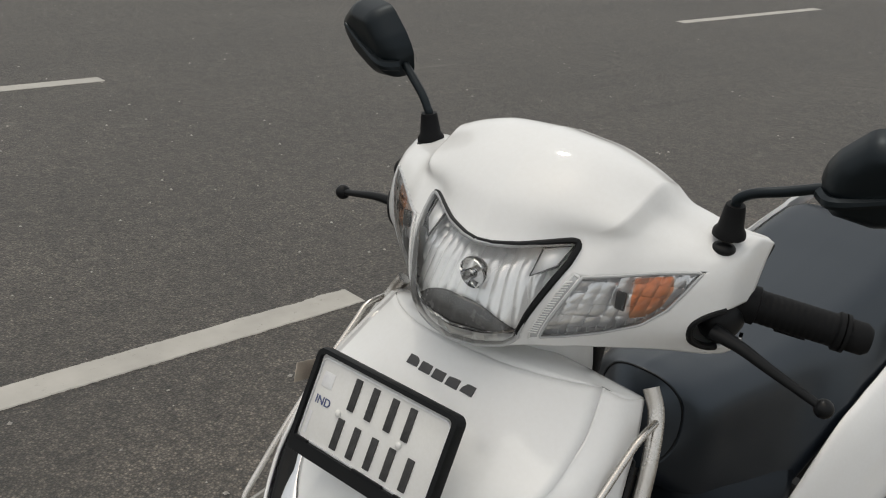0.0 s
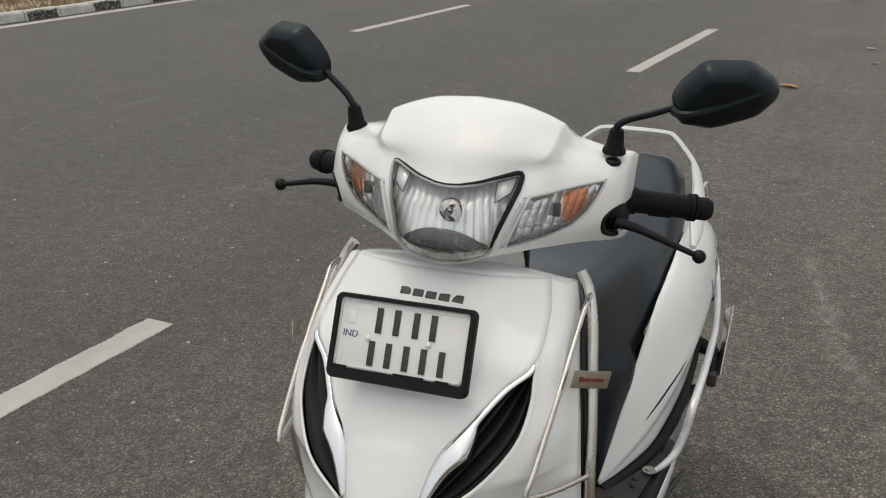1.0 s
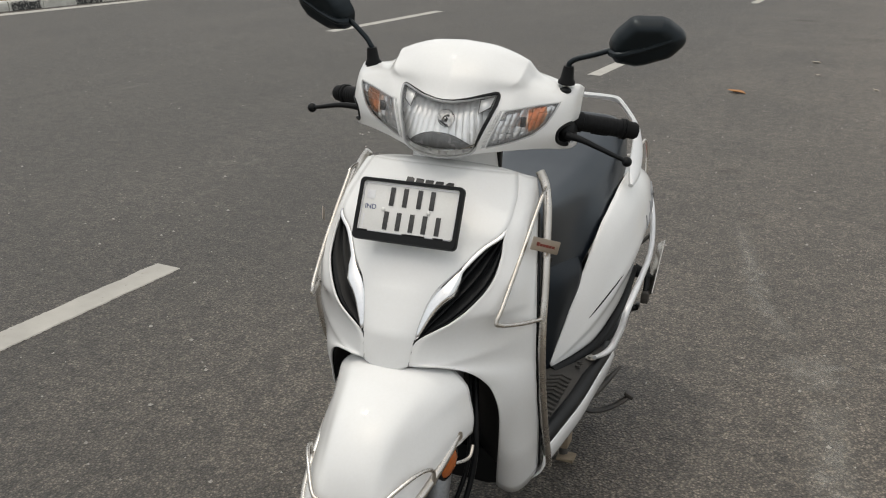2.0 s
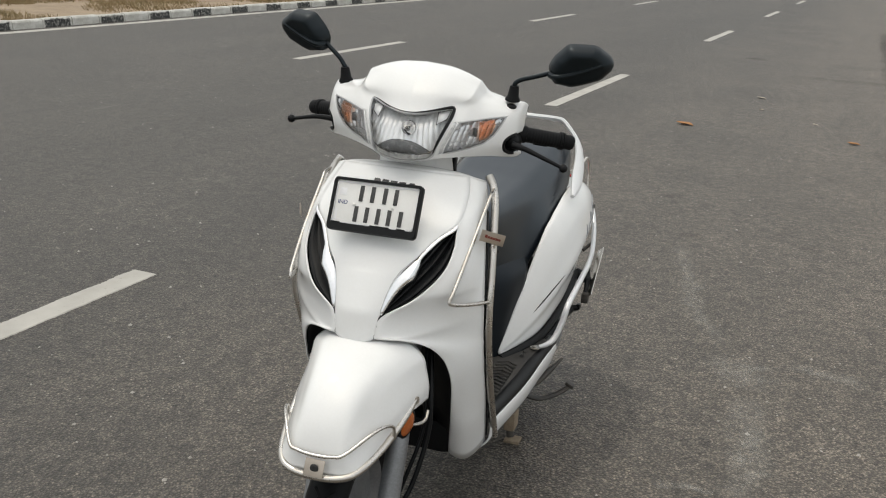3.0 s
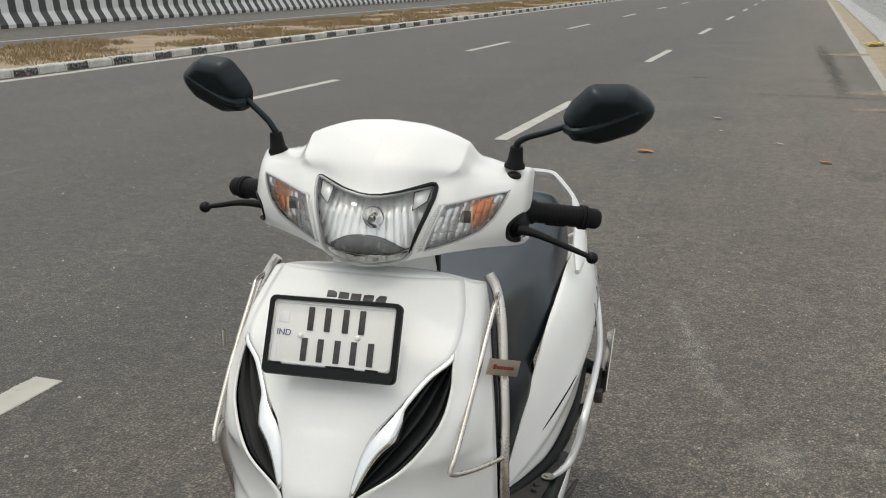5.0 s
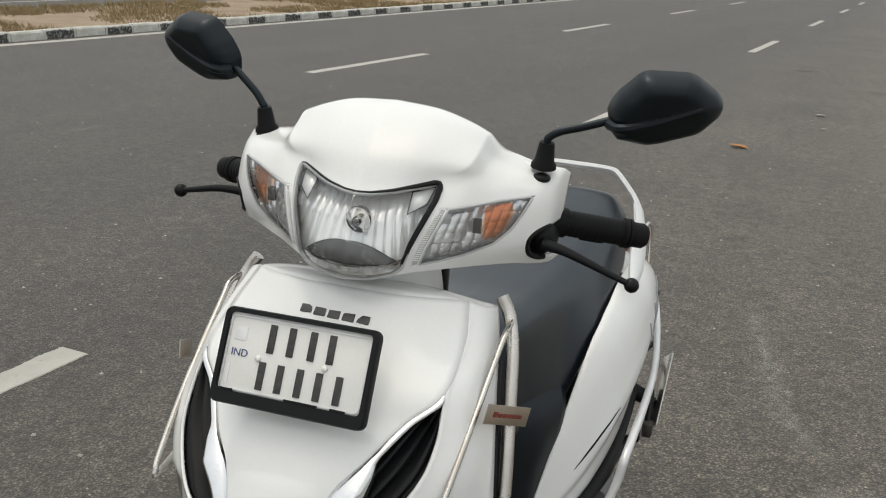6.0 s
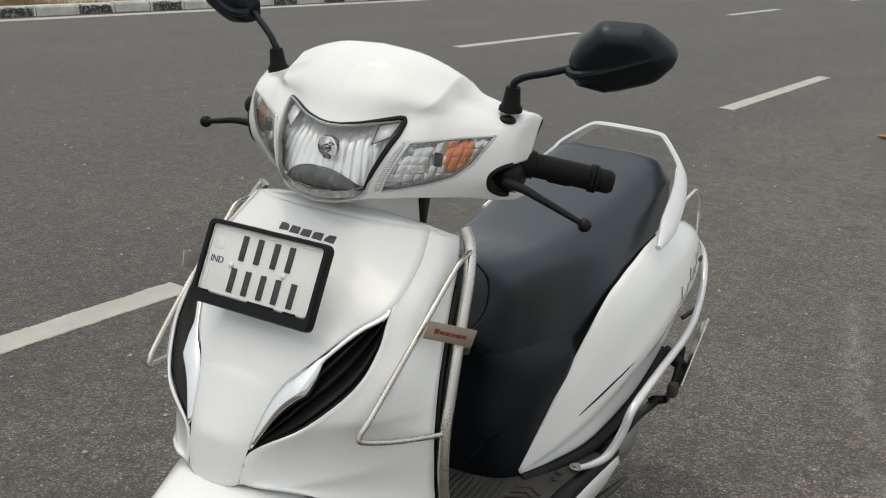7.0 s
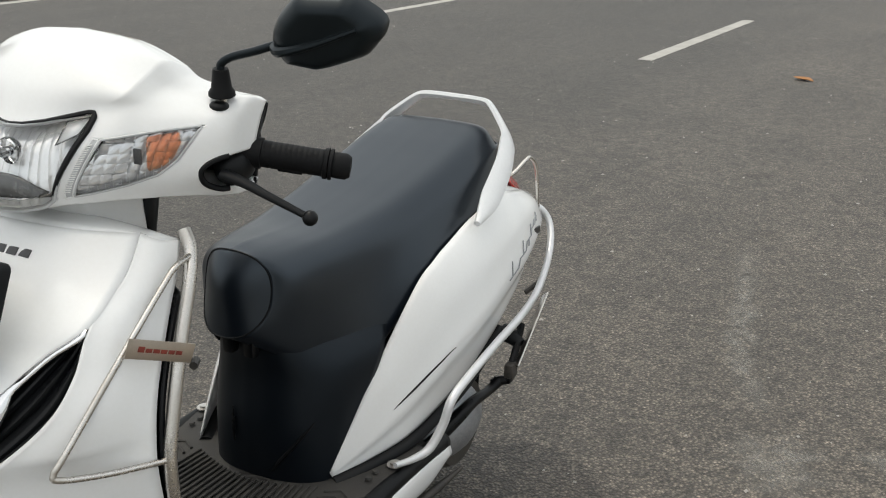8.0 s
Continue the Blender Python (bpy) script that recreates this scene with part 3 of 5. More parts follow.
# front shield: middle panel between two crease lines, side panels outside them
CREASE = [(0.158, -0.092, 0.969), (0.172, -0.140, 0.928), (0.172, -0.207, 0.884), (0.137, -0.245, 0.853),
          (0.104, -0.290, 0.812), (0.070, -0.327, 0.764), (0.053, -0.362, 0.697), (0.046, -0.374, 0.647)]
LIP = CREASE[:3] + [(0.176, -0.243, 0.834), (0.165, -0.282, 0.788), (0.121, -0.335, 0.737), (0.054, -0.365, 0.692)] + CREASE[7:]
RIM = [(0.186, -0.052, 0.953), (0.197, -0.074, 0.918), (0.205, -0.100, 0.880), (0.217, -0.135, 0.828),
       (0.227, -0.162, 0.780), (0.233, -0.176, 0.735), (0.237, -0.182, 0.690), (0.239, -0.176, 0.610)]
NS = 56
crease, lip, rim = curve(CREASE, NS), curve(LIP, NS), curve(RIM, NS)
wing = np.linalg.norm(lip - crease, axis=1)       # breadth of the black grille beside the crease
spine_z = [1.05, 0.99, 0.953, 0.90, 0.85, 0.78, 0.704, 0.65, 0.62]
spine_y = [-0.10, -0.150, -0.182, -0.228, -0.272, -0.330, -0.374, -0.384, -0.386]
grille_way = (lip - crease) / (wing[:, None] + 1e-6)


def middle_panel():
    rows = []
    for c in crease:
        zc = c[2] + (0.014 if c[2] > 0.9 else -0.012 * (c[2] < 0.68))
        yc = np.interp(-zc, [-z for z in spine_z], spine_y)
        rows.append([(c[0] * u, yc + (c[1] - yc) * u**2.4, zc + (c[2] - zc) * u**2) for u in np.linspace(0, 1, 17)])
    return mirrored(np.array(rows))


part("front_panel", sheet(middle_panel()), white_paint, scooter, "white glossy middle panel of the front shield", thick=0.004)

ARCH = [(0.046, -0.374, 0.647), (0.099, -0.350, 0.645), (0.146, -0.306, 0.621), (0.172, -0.276, 0.588), (0.185, -0.258, 0.550), (0.189, -0.241, 0.506), (0.178, -0.198, 0.418), (0.149, -0.098, 0.256)]
LEG_OUT = [(0.239, -0.176, 0.610), (0.240, -0.175, 0.601), (0.240, -0.173, 0.588), (0.240, -0.168, 0.568), (0.240, -0.160, 0.545), (0.239, -0.146, 0.508), (0.236, -0.105, 0.425), (0.222, -0.030, 0.272)]
NA = 56
arch_in, leg_out = curve(ARCH, NA), curve(LEG_OUT, NA)


def shield_points():
    """The whole side panel in rows: beside the crease and grille, then fanning round the wheel arch and down the leg."""
    inner = np.concatenate([lip, arch_in[1:]])
    outer = np.concatenate([rim, leg_out[1:]])
    n = len(inner) - 1
    rows = []
    for k in range(n + 1):
        a, b = inner[k], outer[k]
        s = min(1.0, k / NS)
        down = max(0.0, (k - NS) / NA)
        size = 0.020 * min(1, np.linalg.norm(b - a) / 0.09) * (1 + 0.6 * max(0, s - 0.7) / 0.3) * (1 - 0.25 * down)
        row = []
        for u in np.linspace(0, 1, 19):
            q = a + (b - a) * u
            q = q + size * math.sin(math.pi * u**(1.15 - 0.3 * down)) ** (1.2 - 0.4 * down) * np.array([0.35, -0.90, 0.0])
            q[2] -= 0.022 * math.sin(math.pi * u) * down**10
            row.append(q)
        rows.append(row)
    g = np.array(rows)
    soft = slice(NS - 16, NS + 50)
    for _ in range(120):
        near = (np.roll(g, 1, 0) + np.roll(g, -1, 0) + np.roll(g, 1, 1) + np.roll(g, -1, 1)) / 4
        g[soft, 1:-1] = near[soft, 1:-1]
    # fold that runs from the wheel arch outwards and up across the shield
    for k in range(n + 1):
        for i, u in enumerate(np.linspace(0, 1, 19)):
            off = k - NS - 5 + 13 * u
            g[k, i] += np.array([0.0, -0.0085, 0.001]) * math.exp(-abs(off) / (8.0 if off < 0 else 3.0)) * math.sin(math.pi * min(1, 0.12 + u * 0.88)) ** 0.7
    return g


for s in (1, -1):
    shield = sheet(side(shield_points(), s))
    part("side_shield", shield, white_paint, scooter, "white glossy side panel of the front shield", thick=0.004)
    # inner wall of the wheel arch behind the shield
    arch = np.array([[p + np.array((-0.003, 0.006, 0.0)), p + np.array((-0.012, 0.035, 0.004)), (p[0] * 0.55, p[1] + 0.09, p[2] + 0.01), (0, p[1] + 0.115, p[2] + 0.012)] for p in arch_in[::3]])
    part("arch_liner", sheet(side(arch, s)), black_plastic, scooter, thick=0.002)

    # grille with long ribs, sunk between crease and side panel
    i0, i1 = int(2.0 / 7 * NS), int(6.05 / 7 * NS)
    rows = []
    for k in range(i0, i1 + 1):
        a, b = crease[k] + np.array([0, 0.003, 0]), lip[k] + np.array([0, 0.003, 0])
        full_w = min(1, wing[k] / 0.03)
        row = []
        for u in np.linspace(0, 1, 34):
            depth = (0.012 * math.sin(math.pi * u) ** 0.6 - 0.0075 * math.cos(u * 2 * math.pi * 3.5 + 1.2 * k / NS)) * full_w
            row.append(a + (b - a) * u + np.array([-0.2, 0.9, 0.2]) * depth)
        rows.append(row)
    grille = part("grille", sheet(side(np.array(rows), s)), black_plastic, scooter, "black ribbed plastic grille", thick=0.003)
    # chrome blade along the crease
    rows = []
    for k in range(i0, i1):
        v = (k - i0) / (i1 - i0)
        w = float(np.interp(v, (0, 0.05, 0.46, 0.53, 0.63, 0.70, 1.0), (0.003, 0.0060, 0.0075, 0.019, 0.031, 0.025, 0.003)))
        w = min(w, wing[k] * 0.75 + 0.003)
        peak = 0.62
        rows.append([crease[k] + grille_way[k] * (w * u) + np.array([0, -0.003 - 0.010 * min((u + 0.2) / (peak + 0.2), (1 - u) / (1 - peak)) * (w / 0.025), 0]) for u in (-0.2, 0.1, peak - 0.03, peak + 0.03, 0.8, 1.0)])
    part("chrome_blade", sheet(side(np.array(rows), s)), chrome, grille, "polished chrome blade", thick=0.003)
    # dark shadow gap where the two panels meet above and below the grille
    part("panel_gap", tube(side(crease[: i0 + 1] + np.array([0, 0.0004, 0]), s), 0.0007, 6), alloy, scooter)
    part("panel_gap", tube(side(crease[i1:] + np.array([0, -0.001, 0]), s), 0.0020, 6), black_plastic, scooter)
    # dark edge strip between shield and guard tube
    edge = np.concatenate([rim[14:], leg_out[1::2]])
    part("edge_strip", tube(side(edge + np.array([-0.002, 0.012, -0.004]), s), 0.0048, 8, squash=1.4), gloss_black, scooter)

# inner shield towards the rider, and the cap on top
top_edge = middle_panel()[0]
rows = []
for q in np.concatenate([rim[14::4], leg_out[4::5]]):
    rows.append([(0, q[1] + 0.085 + 0.02 * q[2], q[2]), (0.08, q[1] + 0.075 + 0.02 * q[2], q[2]), (0.15, q[1] + 0.05, q[2]), (q[0] - 0.002, q[1] + 0.016, q[2])])
part("inner_shield", sheet(mirrored(np.array(rows))), black_plastic, scooter, "black plastic inner leg shield", thick=0.004)
rows = []
for v in np.linspace(0, 1, 9):
    row = []
    for u in np.linspace(0, 1, 17):
        front = top_edge[16 + round(16 * u)]
        back = np.array((0.186 * u, -0.045 - 0.007 * u**2, 0.957 - 0.004 * u**2))
        lean = 0.020 * min(1, np.linalg.norm(rim[0] - lip[0]) / 0.09) * math.sin(math.pi * v**1.15) ** 1.2 * u**6
        row.append(front + (back - front) * v + np.array([0.35 * lean, -0.9 * lean, 0.012 * math.sin(math.pi * v) ** 0.8 * (1 - u**4)]))
    rows.append(row)
part("shield_cap", sheet(mirrored(np.array(rows))), white_paint, scooter, thick=0.003)


def neck_bm(outline, levels):
    """A hollow neck of rounded section: outline points scaled and shifted at each level (z, grow, shift)."""
    loop = np.array([(x, yy, 0.0) for x, yy in closed_outline(outline, 40)])
    rows = []
    for z, grow, shift in levels:
        q = loop.copy() * grow
        q[:, 1] += shift
        q[:, 2] = z
        rows.append(q)
    return sheet(np.array(rows), close=True)


neck = [(-0.070, -0.045), (-0.045, -0.062), (0.045, -0.062), (0.070, -0.045), (0.090, 0.030), (0.080, 0.040), (-0.080, 0.040), (-0.090, 0.030)]
part("column_cover", neck_bm(neck, ((0.920, 1.08, -0.040), (0.960, 1.02, -0.040), (0.990, 0.98, -0.045), (1.025, 0.95, -0.050))), white_paint, scooter, "white cover under the headlamp", thick=0.003)
for s in (1, -1):   # black fin behind the white cover
    fin = np.array([[(0.094, -0.016, 0.930), (0.094, -0.006, 0.930), (0.092, 0.002, 0.930)], [(0.090, -0.012, 0.970), (0.090, 0.004, 0.972), (0.088, 0.018, 0.975)], [(0.084, -0.004, 1.010), (0.085, 0.020, 1.015), (0.085, 0.042, 1.020)]])
    part("neck_fin", sheet(side(fin, s)), black_plastic, scooter, "black plastic fin beside the steering neck", thick=0.004)
part("lamp_bracket", box((0.030, 0.020, 0.012), (-0.020, -0.118, 1.000), 0.003), white_paint, scooter, turn=COWL)
part("cover_screw", lathe([(0, 0.003), (0.006, 0.003), (0.007, 0)], 14, along((0.006, -0.122, 0.999), (0.006, -0.3, 0.99))), dark_metal, scooter, turn=COWL)


# ---- handlebar cowl with lamps (built straight, then steered) ----
def firm(values, n):
    """n+1 values through the given ones with no overshoot, so that edges stay crisp."""
    v = np.array(values, float)
    d = np.diff(v)
    m = np.zeros(len(v))
    m[0], m[-1] = d[0], d[-1]
    both = d[:-1] * d[1:]
    m[1:-1] = np.where(both > 0, 2 * both / np.where(both > 0, d[:-1] + d[1:], 1.0), 0.0)
    t = np.linspace(0, len(v) - 1, n + 1)
    k = np.minimum(t.astype(int), len(v) - 2)
    f = t - k
    return v[k] * (1 + 2 * f) * (1 - f) ** 2 + m[k] * f * (1 - f) ** 2 + v[k + 1] * f * f * (3 - 2 * f) + m[k + 1] * f * f * (f - 1)


# rows from the lower edge up over the dome; the fourth column is the crease between dome and arm
CX = [[0, 0.045, 0.080, 0.104, 0.124, 0.156, 0.188, 0.212, 0.228, 0.235],
      [0, 0.045, 0.080, 0.104, 0.124, 0.156, 0.188, 0.212, 0.228, 0.235],
      [0, 0.045, 0.080, 0.102, 0.124, 0.156, 0.188, 0.212, 0.228, 0.235],
      [0, 0.045, 0.084, 0.101, 0.124, 0.156, 0.188, 0.212, 0.228, 0.235],
      [0, 0.052, 0.100, 0.126, 0.142, 0.162, 0.190, 0.212, 0.228, 0.235],
      [0, 0.054, 0.104, 0.131, 0.146, 0.164, 0.190, 0.212, 0.228, 0.235],
      [0, 0.055, 0.106, 0.132, 0.148, 0.166, 0.190, 0.212, 0.228, 0.235],
      [0, 0.055, 0.104, 0.128, 0.146, 0.166, 0.190, 0.212, 0.228, 0.235]]
CY = [[-0.186, -0.175, -0.148, -0.126, -0.108, -0.077, -0.043, -0.018, 0.004, 0.030],
      [-0.195, -0.184, -0.158, -0.138, -0.121, -0.092, -0.062, -0.042, -0.018, 0.026],
      [-0.181, -0.170, -0.149, -0.134, -0.118, -0.089, -0.060, -0.038, -0.010, 0.040],
      [-0.151, -0.138, -0.113, -0.104, -0.098, -0.074, -0.046, -0.024, 0.004, 0.050],
      [-0.122, -0.113, -0.095, -0.085, -0.066, -0.046, -0.025, -0.006, 0.018, 0.056],
      [-0.080, -0.074, -0.058, -0.046, -0.028, -0.014, 0.001, 0.012, 0.028, 0.060],
      [-0.030, -0.028, -0.021, -0.014, 0.000, 0.012, 0.022, 0.028, 0.040, 0.064],
      [0.030, 0.030, 0.032, 0.036, 0.040, 0.045, 0.050, 0.054, 0.060, 0.068]]
CZ = [[1.0105, 1.0125, 1.0170, 1.0175, 1.0190, 1.0190, 1.0170, 1.0140, 1.0130, 1.0150],
      [1.042, 1.042, 1.043, 1.044, 1.045, 1.047, 1.048, 1.050, 1.052, 1.054],
      [1.084, 1.085, 1.087, 1.088, 1.089, 1.090, 1.091, 1.092, 1.092, 1.090],
      [1.115, 1.118, 1.127, 1.130, 1.123, 1.118, 1.116, 1.116, 1.116, 1.110],
      [1.158, 1.157, 1.154, 1.151, 1.140, 1.134, 1.129, 1.127, 1.127, 1.118],
      [1.193, 1.190, 1.180, 1.171, 1.151, 1.142, 1.136, 1.134, 1.133, 1.124],
      [1.212, 1.208, 1.194, 1.182, 1.158, 1.146, 1.140, 1.138, 1.136, 1.127],
      [1.200, 1.195, 1.180, 1.167, 1.152, 1.145, 1.138, 1.135, 1.132, 1.124]]


def firm_grid(xs, ys, zs, nv):
    """Rows of places, each in two runs that meet in a crisp crease at the fourth place."""
    across = []
    for row in zip(xs, ys, zs):
        runs = [np.concatenate([firm(v[:4], 42), firm(v[3:], 56)[1:]]) for v in row]
        across.append(np.stack(runs, 1))
    across = np.array(across)
    return np.array([curve(across[:, k], nv) for k in range(across.shape[1])]).transpose(1, 0, 2)


cowl = firm_grid(CX, CY, CZ, 112)


@functools.lru_cache(maxsize=4096)
def cowl_slice(z):
    xs = [float(np.interp(z, cowl[:88, k, 2], cowl[:88, k, 0])) for k in range(cowl.shape[1])]
    ys = [float(np.interp(z, cowl[:88, k, 2], cowl[:88, k, 1])) for k in range(cowl.shape[1])]
    return np.maximum.accumulate(xs), np.array(ys)


def cowl_at(x, z, off=0.0):
    """The cowl's front face at a place across and a height, moved out by off."""
    xs, ys = cowl_slice(round(float(z), 5))
    return (x, float(np.interp(abs(x), xs, ys)) - off, z)


LAMP = [(0.0, 1.1115), (0.018, 1.112), (0.045, 1.1165), (0.091, 1.1280), (0.0965, 1.1275), (0.0985, 1.1225), (0.0970, 1.108), (0.0905, 1.088), (0.0785, 1.055), (0.0700, 1.0255), (0.060, 1.0165), (0.03, 1.0100), (0.0, 1.0085)]
BLINK = [(0.114, 1.0985), (0.135, 1.1020), (0.170, 1.1075), (0.206, 1.1110), (0.198, 1.092), (0.186, 1.070), (0.168, 1.052), (0.138, 1.040), (0.108, 1.032), (0.088, 1.0285), (0.096, 1.052)]
STRIP = [(0.1055, 1.1000), (0.1125, 1.0980), (0.0945, 1.052), (0.0865, 1.0275), (0.0785, 1.0255), (0.088, 1.054), (0.1005, 1.088)]


lamp_full = LAMP + [(-x, z) for x, z in LAMP[-2:0:-1]]
blink_r, strip_r = BLINK, STRIP
blink_l, strip_l = [(-x, z) for x, z in BLINK], [(-x, z) for x, z in STRIP]
CUT = [(0.207, 1.034), (0.207, 1.052), (0.213, 1.062), (0.222, 1.068), (0.26, 1.074), (0.26, 1.024), (0.216, 1.024)]


def solid_cowl(q):
    x, z, yy = abs(q[0]), q[2], q[1]
    if yy > 0.02 and z > 1.11:
        return True
    return not (inside(LAMP + [(-0.02, 1.0115), (-0.02, 1.1115)], x, z) or inside(BLINK, x, z) or inside(STRIP, x, z) or inside(CUT, x, z))


full_cowl = mirrored(cowl)
cowl_part = part("handlebar_cowl", sheet(full_cowl, keep=solid_cowl), white_paint, scooter, "white glossy handlebar cowl", thick=0.004, turn=COWL)
# the ends and the dark back of the cowl
for s in (1, -1):
    end = cowl[:, -1]
    rows = np.array([[q + (np.array((0.216, 0.070, 1.075)) - q) * u + np.array([0.002 * math.sin(math.pi * u), 0.0, 0]) for u in np.linspace(0, 1, 7)] for q in end])
    part("cowl_end", sheet(side(rows, s), keep=lambda q: not (1.022 < q[2] < 1.060 and q[1] < 0.055)), black_plastic, cowl_part, thick=0.004, turn=COWL)
back = [[(x, yy, z) for x, yy, z in ((0, 0.03, 1.196), (0.1, 0.032, 1.178), (0.17, 0.048, 1.136), (0.218, 0.058, 1.128))],
        [(0, 0.062, 1.16), (0.1, 0.062, 1.14), (0.17, 0.066, 1.105), (0.218, 0.07, 1.095)],
        [(0, 0.07, 1.08), (0.1, 0.07, 1.08), (0.17, 0.072, 1.07), (0.218, 0.074, 1.065)],
        [(0, 0.05, 1.02), (0.1, 0.05, 1.015), (0.17, 0.06, 1.01), (0.218, 0.06, 1.01)]]
part("dashboard", sheet(mirrored(grid_points(back, 20, 16))), black_plastic, scooter, "black plastic dashboard back", thick=0.003, turn=COWL)
bottom = [[(0, -0.184, 1.010), (0.098, -0.129, 1.018), (0.188, -0.041, 1.018), (0.226, 0.008, 1.015)], [(0, -0.06, 1.004), (0.10, -0.05, 1.012), (0.185, 0.0, 1.016), (0.224, 0.03, 1.015)], [(0, 0.05, 1.02), (0.10, 0.05, 1.018), (0.185, 0.06, 1.018), (0.222, 0.06, 1.018)]]
part("cowl_floor", sheet(mirrored(grid_points(bottom, 20, 12))), white_paint, cowl_part, thick=0.003, turn=COWL)


def fan(outline, centre, surf, rings=8):
    """A sheet over a closed outline, in rings about a centre; surf(x, z, s) lays each point on the body, s=1 at the rim."""
    pts = []
    for s in np.linspace(0.0, 1.0, rings + 1):
        pts.append([surf(centre[0] + s * (x - centre[0]), centre[1] + s * (z - centre[1]), s) for x, z in outline])
    return sheet(np.array(pts), close=True)


# headlamp
outline = closed_outline(lamp_full, 132)
head = part("headlamp", tube([cowl_at(x, z, 0.003) for x, z in outline], 0.0032, 8, closed=True), frosted, scooter, "clear headlamp with faceted chrome reflector", turn=COWL)


def lamp_face(x, z, s):
    p = cowl_at(x, z, 0.006)
    return (p[0], p[1] - 0.010 * (1 - s**3), p[2])


part("lamp_glass", fan(outline, (0, 1.066), lamp_face, 12), clear, head, "clear plastic lens", turn=COWL).visible_shadow = False


def fluted(poly, x0, x1, z0, z1, centre, deep, cell_x, cell_z, pillow, nx, nz, base=0.009):
    """A mirror bowl behind the outline, pressed into small pillow-shaped cells."""
    pts = []
    for z in np.linspace(z0 - 0.004, z1 + 0.006, nz + 1):
        row = []
        for x in np.linspace(x0 - 0.006, x1 + 0.006, nx + 1):
            p = cowl_at(x, z, 0.0)
            r = ((x - centre[0]) / (0.55 * (x1 - x0))) ** 2 + ((z - centre[1]) / (0.62 * (z1 - z0))) ** 2
            d = base + deep * max(0.0, 1 - r)
            xs = x - 0.22 * math.copysign(1, x) * (z - 1.08)
            u, v = (xs / cell_x) % 1.0, (z / cell_z) % 1.0
            odd = math.floor(xs / cell_x) * 5 + math.floor(z / cell_z) * 3
            d += pillow * ((u - 0.5) ** 2 + 0.5 * (v - 0.5) ** 2) * 1.5 + pillow * 0.5 * ((odd % 4) / 3.0)
            d += pillow * ((u - 0.5) * ((odd * 7 % 11) / 5.0 - 1) + (v - 0.5) * ((odd * 5 % 13) / 6.0 - 1.0))
            row.append((p[0], p[1] + d, p[2]))
        pts.append(row)
    mx, mz = sum(x for x, z in poly) / len(poly), sum(z for x, z in poly) / len(poly)
    grown = [(mx + 1.07 * (x - mx), mz + 1.07 * (z - mz)) for x, z in poly]
    return sheet(np.array(pts), keep=lambda q: inside(grown, q[0], q[2]))


def mirror_bowl():
    """The headlamp's bowl: tall flutes below the bulb, coarse tilted facets above it, steep side walls."""
    r = random.Random(5)
    tilt = {}
    pts = []
    for z in np.linspace(1.004, 1.140, 137):
        row = []
        for x in np.linspace(-0.106, 0.106, 213):
            p = cowl_at(x, z, 0.0)
            cx, cz = x / 0.100, (z - 1.078) / (0.060 if z > 1.078 else 0.066)
            d = 0.008 + 0.018 * max(0.0, 1 - 0.75 * cx * cx - (0.0 if z > 1.078 else 1.0) * cz * cz)
            lean = x - 0.20 * x * (1.078 - z) / 0.06
            wide = 0.0125
            u, key = (lean / wide) % 1.0, math.floor(lean / wide)
            if key not in tilt:
                tilt[key] = (r.uniform(-0.10, 0.10), r.uniform(0.10, 0.50))
            a, b = tilt[key]
            d += 0.0034 * (u - 0.5) ** 2 * 4 + a * wide * (u - 0.5)
            if z > 1.078:
                d += b * ((z - 1.078) % 0.022) - 0.35 * b * (z - 1.078)
            row.append((p[0], p[1] + d, p[2]))
        pts.append(row)
    grown = [(1.05 * x, 1.068 + 1.06 * (z - 1.068)) for x, z in lamp_full]
    return sheet(np.array(pts), keep=lambda q: inside(grown, q[0], q[2]))


part("lamp_reflector", mirror_bowl(), reflector, head, "faceted chrome reflector", turn=COWL)
# dark shelf at the foot of the bowl with a bright rim before it
shelf = []
for k in np.linspace(0, 1, 9):
    row = []
    for q in np.linspace(-1, 1, 33):
        x = 0.064 * q
        z = 1.0245 + 0.030 * k * (1 - abs(q) ** 2.2) + 0.004 * q * q
        row.append((x, cowl_at(x, z)[1] + 0.005 + 0.009 * k, z))
    shelf.append(row)
part("lamp_visor", sheet(np.array(shelf)), lamp_grey, head, "dark grey curved step inside the lamp", thick=0.0015, turn=COWL)
edge_line = [(x, 1.0225 + 0.012 * (abs(x) / 0.068) ** 2.5) for x in np.linspace(-0.070, 0.070, 33)]
part("lamp_rim", tube([(x, cowl_at(x, z, -0.003)[1], z) for x, z in edge_line], 0.0016, 6), chrome, head, turn=COWL)
bulb_y = cowl_at(0, 1.075)[1]
part("bulb_ring", lathe([(0.0165, 0.0), (0.0180, 0.008), (0.0168, 0.010), (0.0150, 0.005), (0.0140, 0.0)], 28, along((0.012, bulb_y + 0.021, 1.083), (0.010, bulb_y - 0.013, 1.080))), chrome, head, turn=COWL)
part("bulb", joined(lathe([(0.0, 0.022), (0.0045, 0.021), (0.0062, 0.015), (0.0062, 0.0)], 18, along((0.012, bulb_y + 0.021, 1.083), (0.010, bulb_y - 0.013, 1.080)))), chrome, head, "bulb with bright metal cap", turn=COWL)
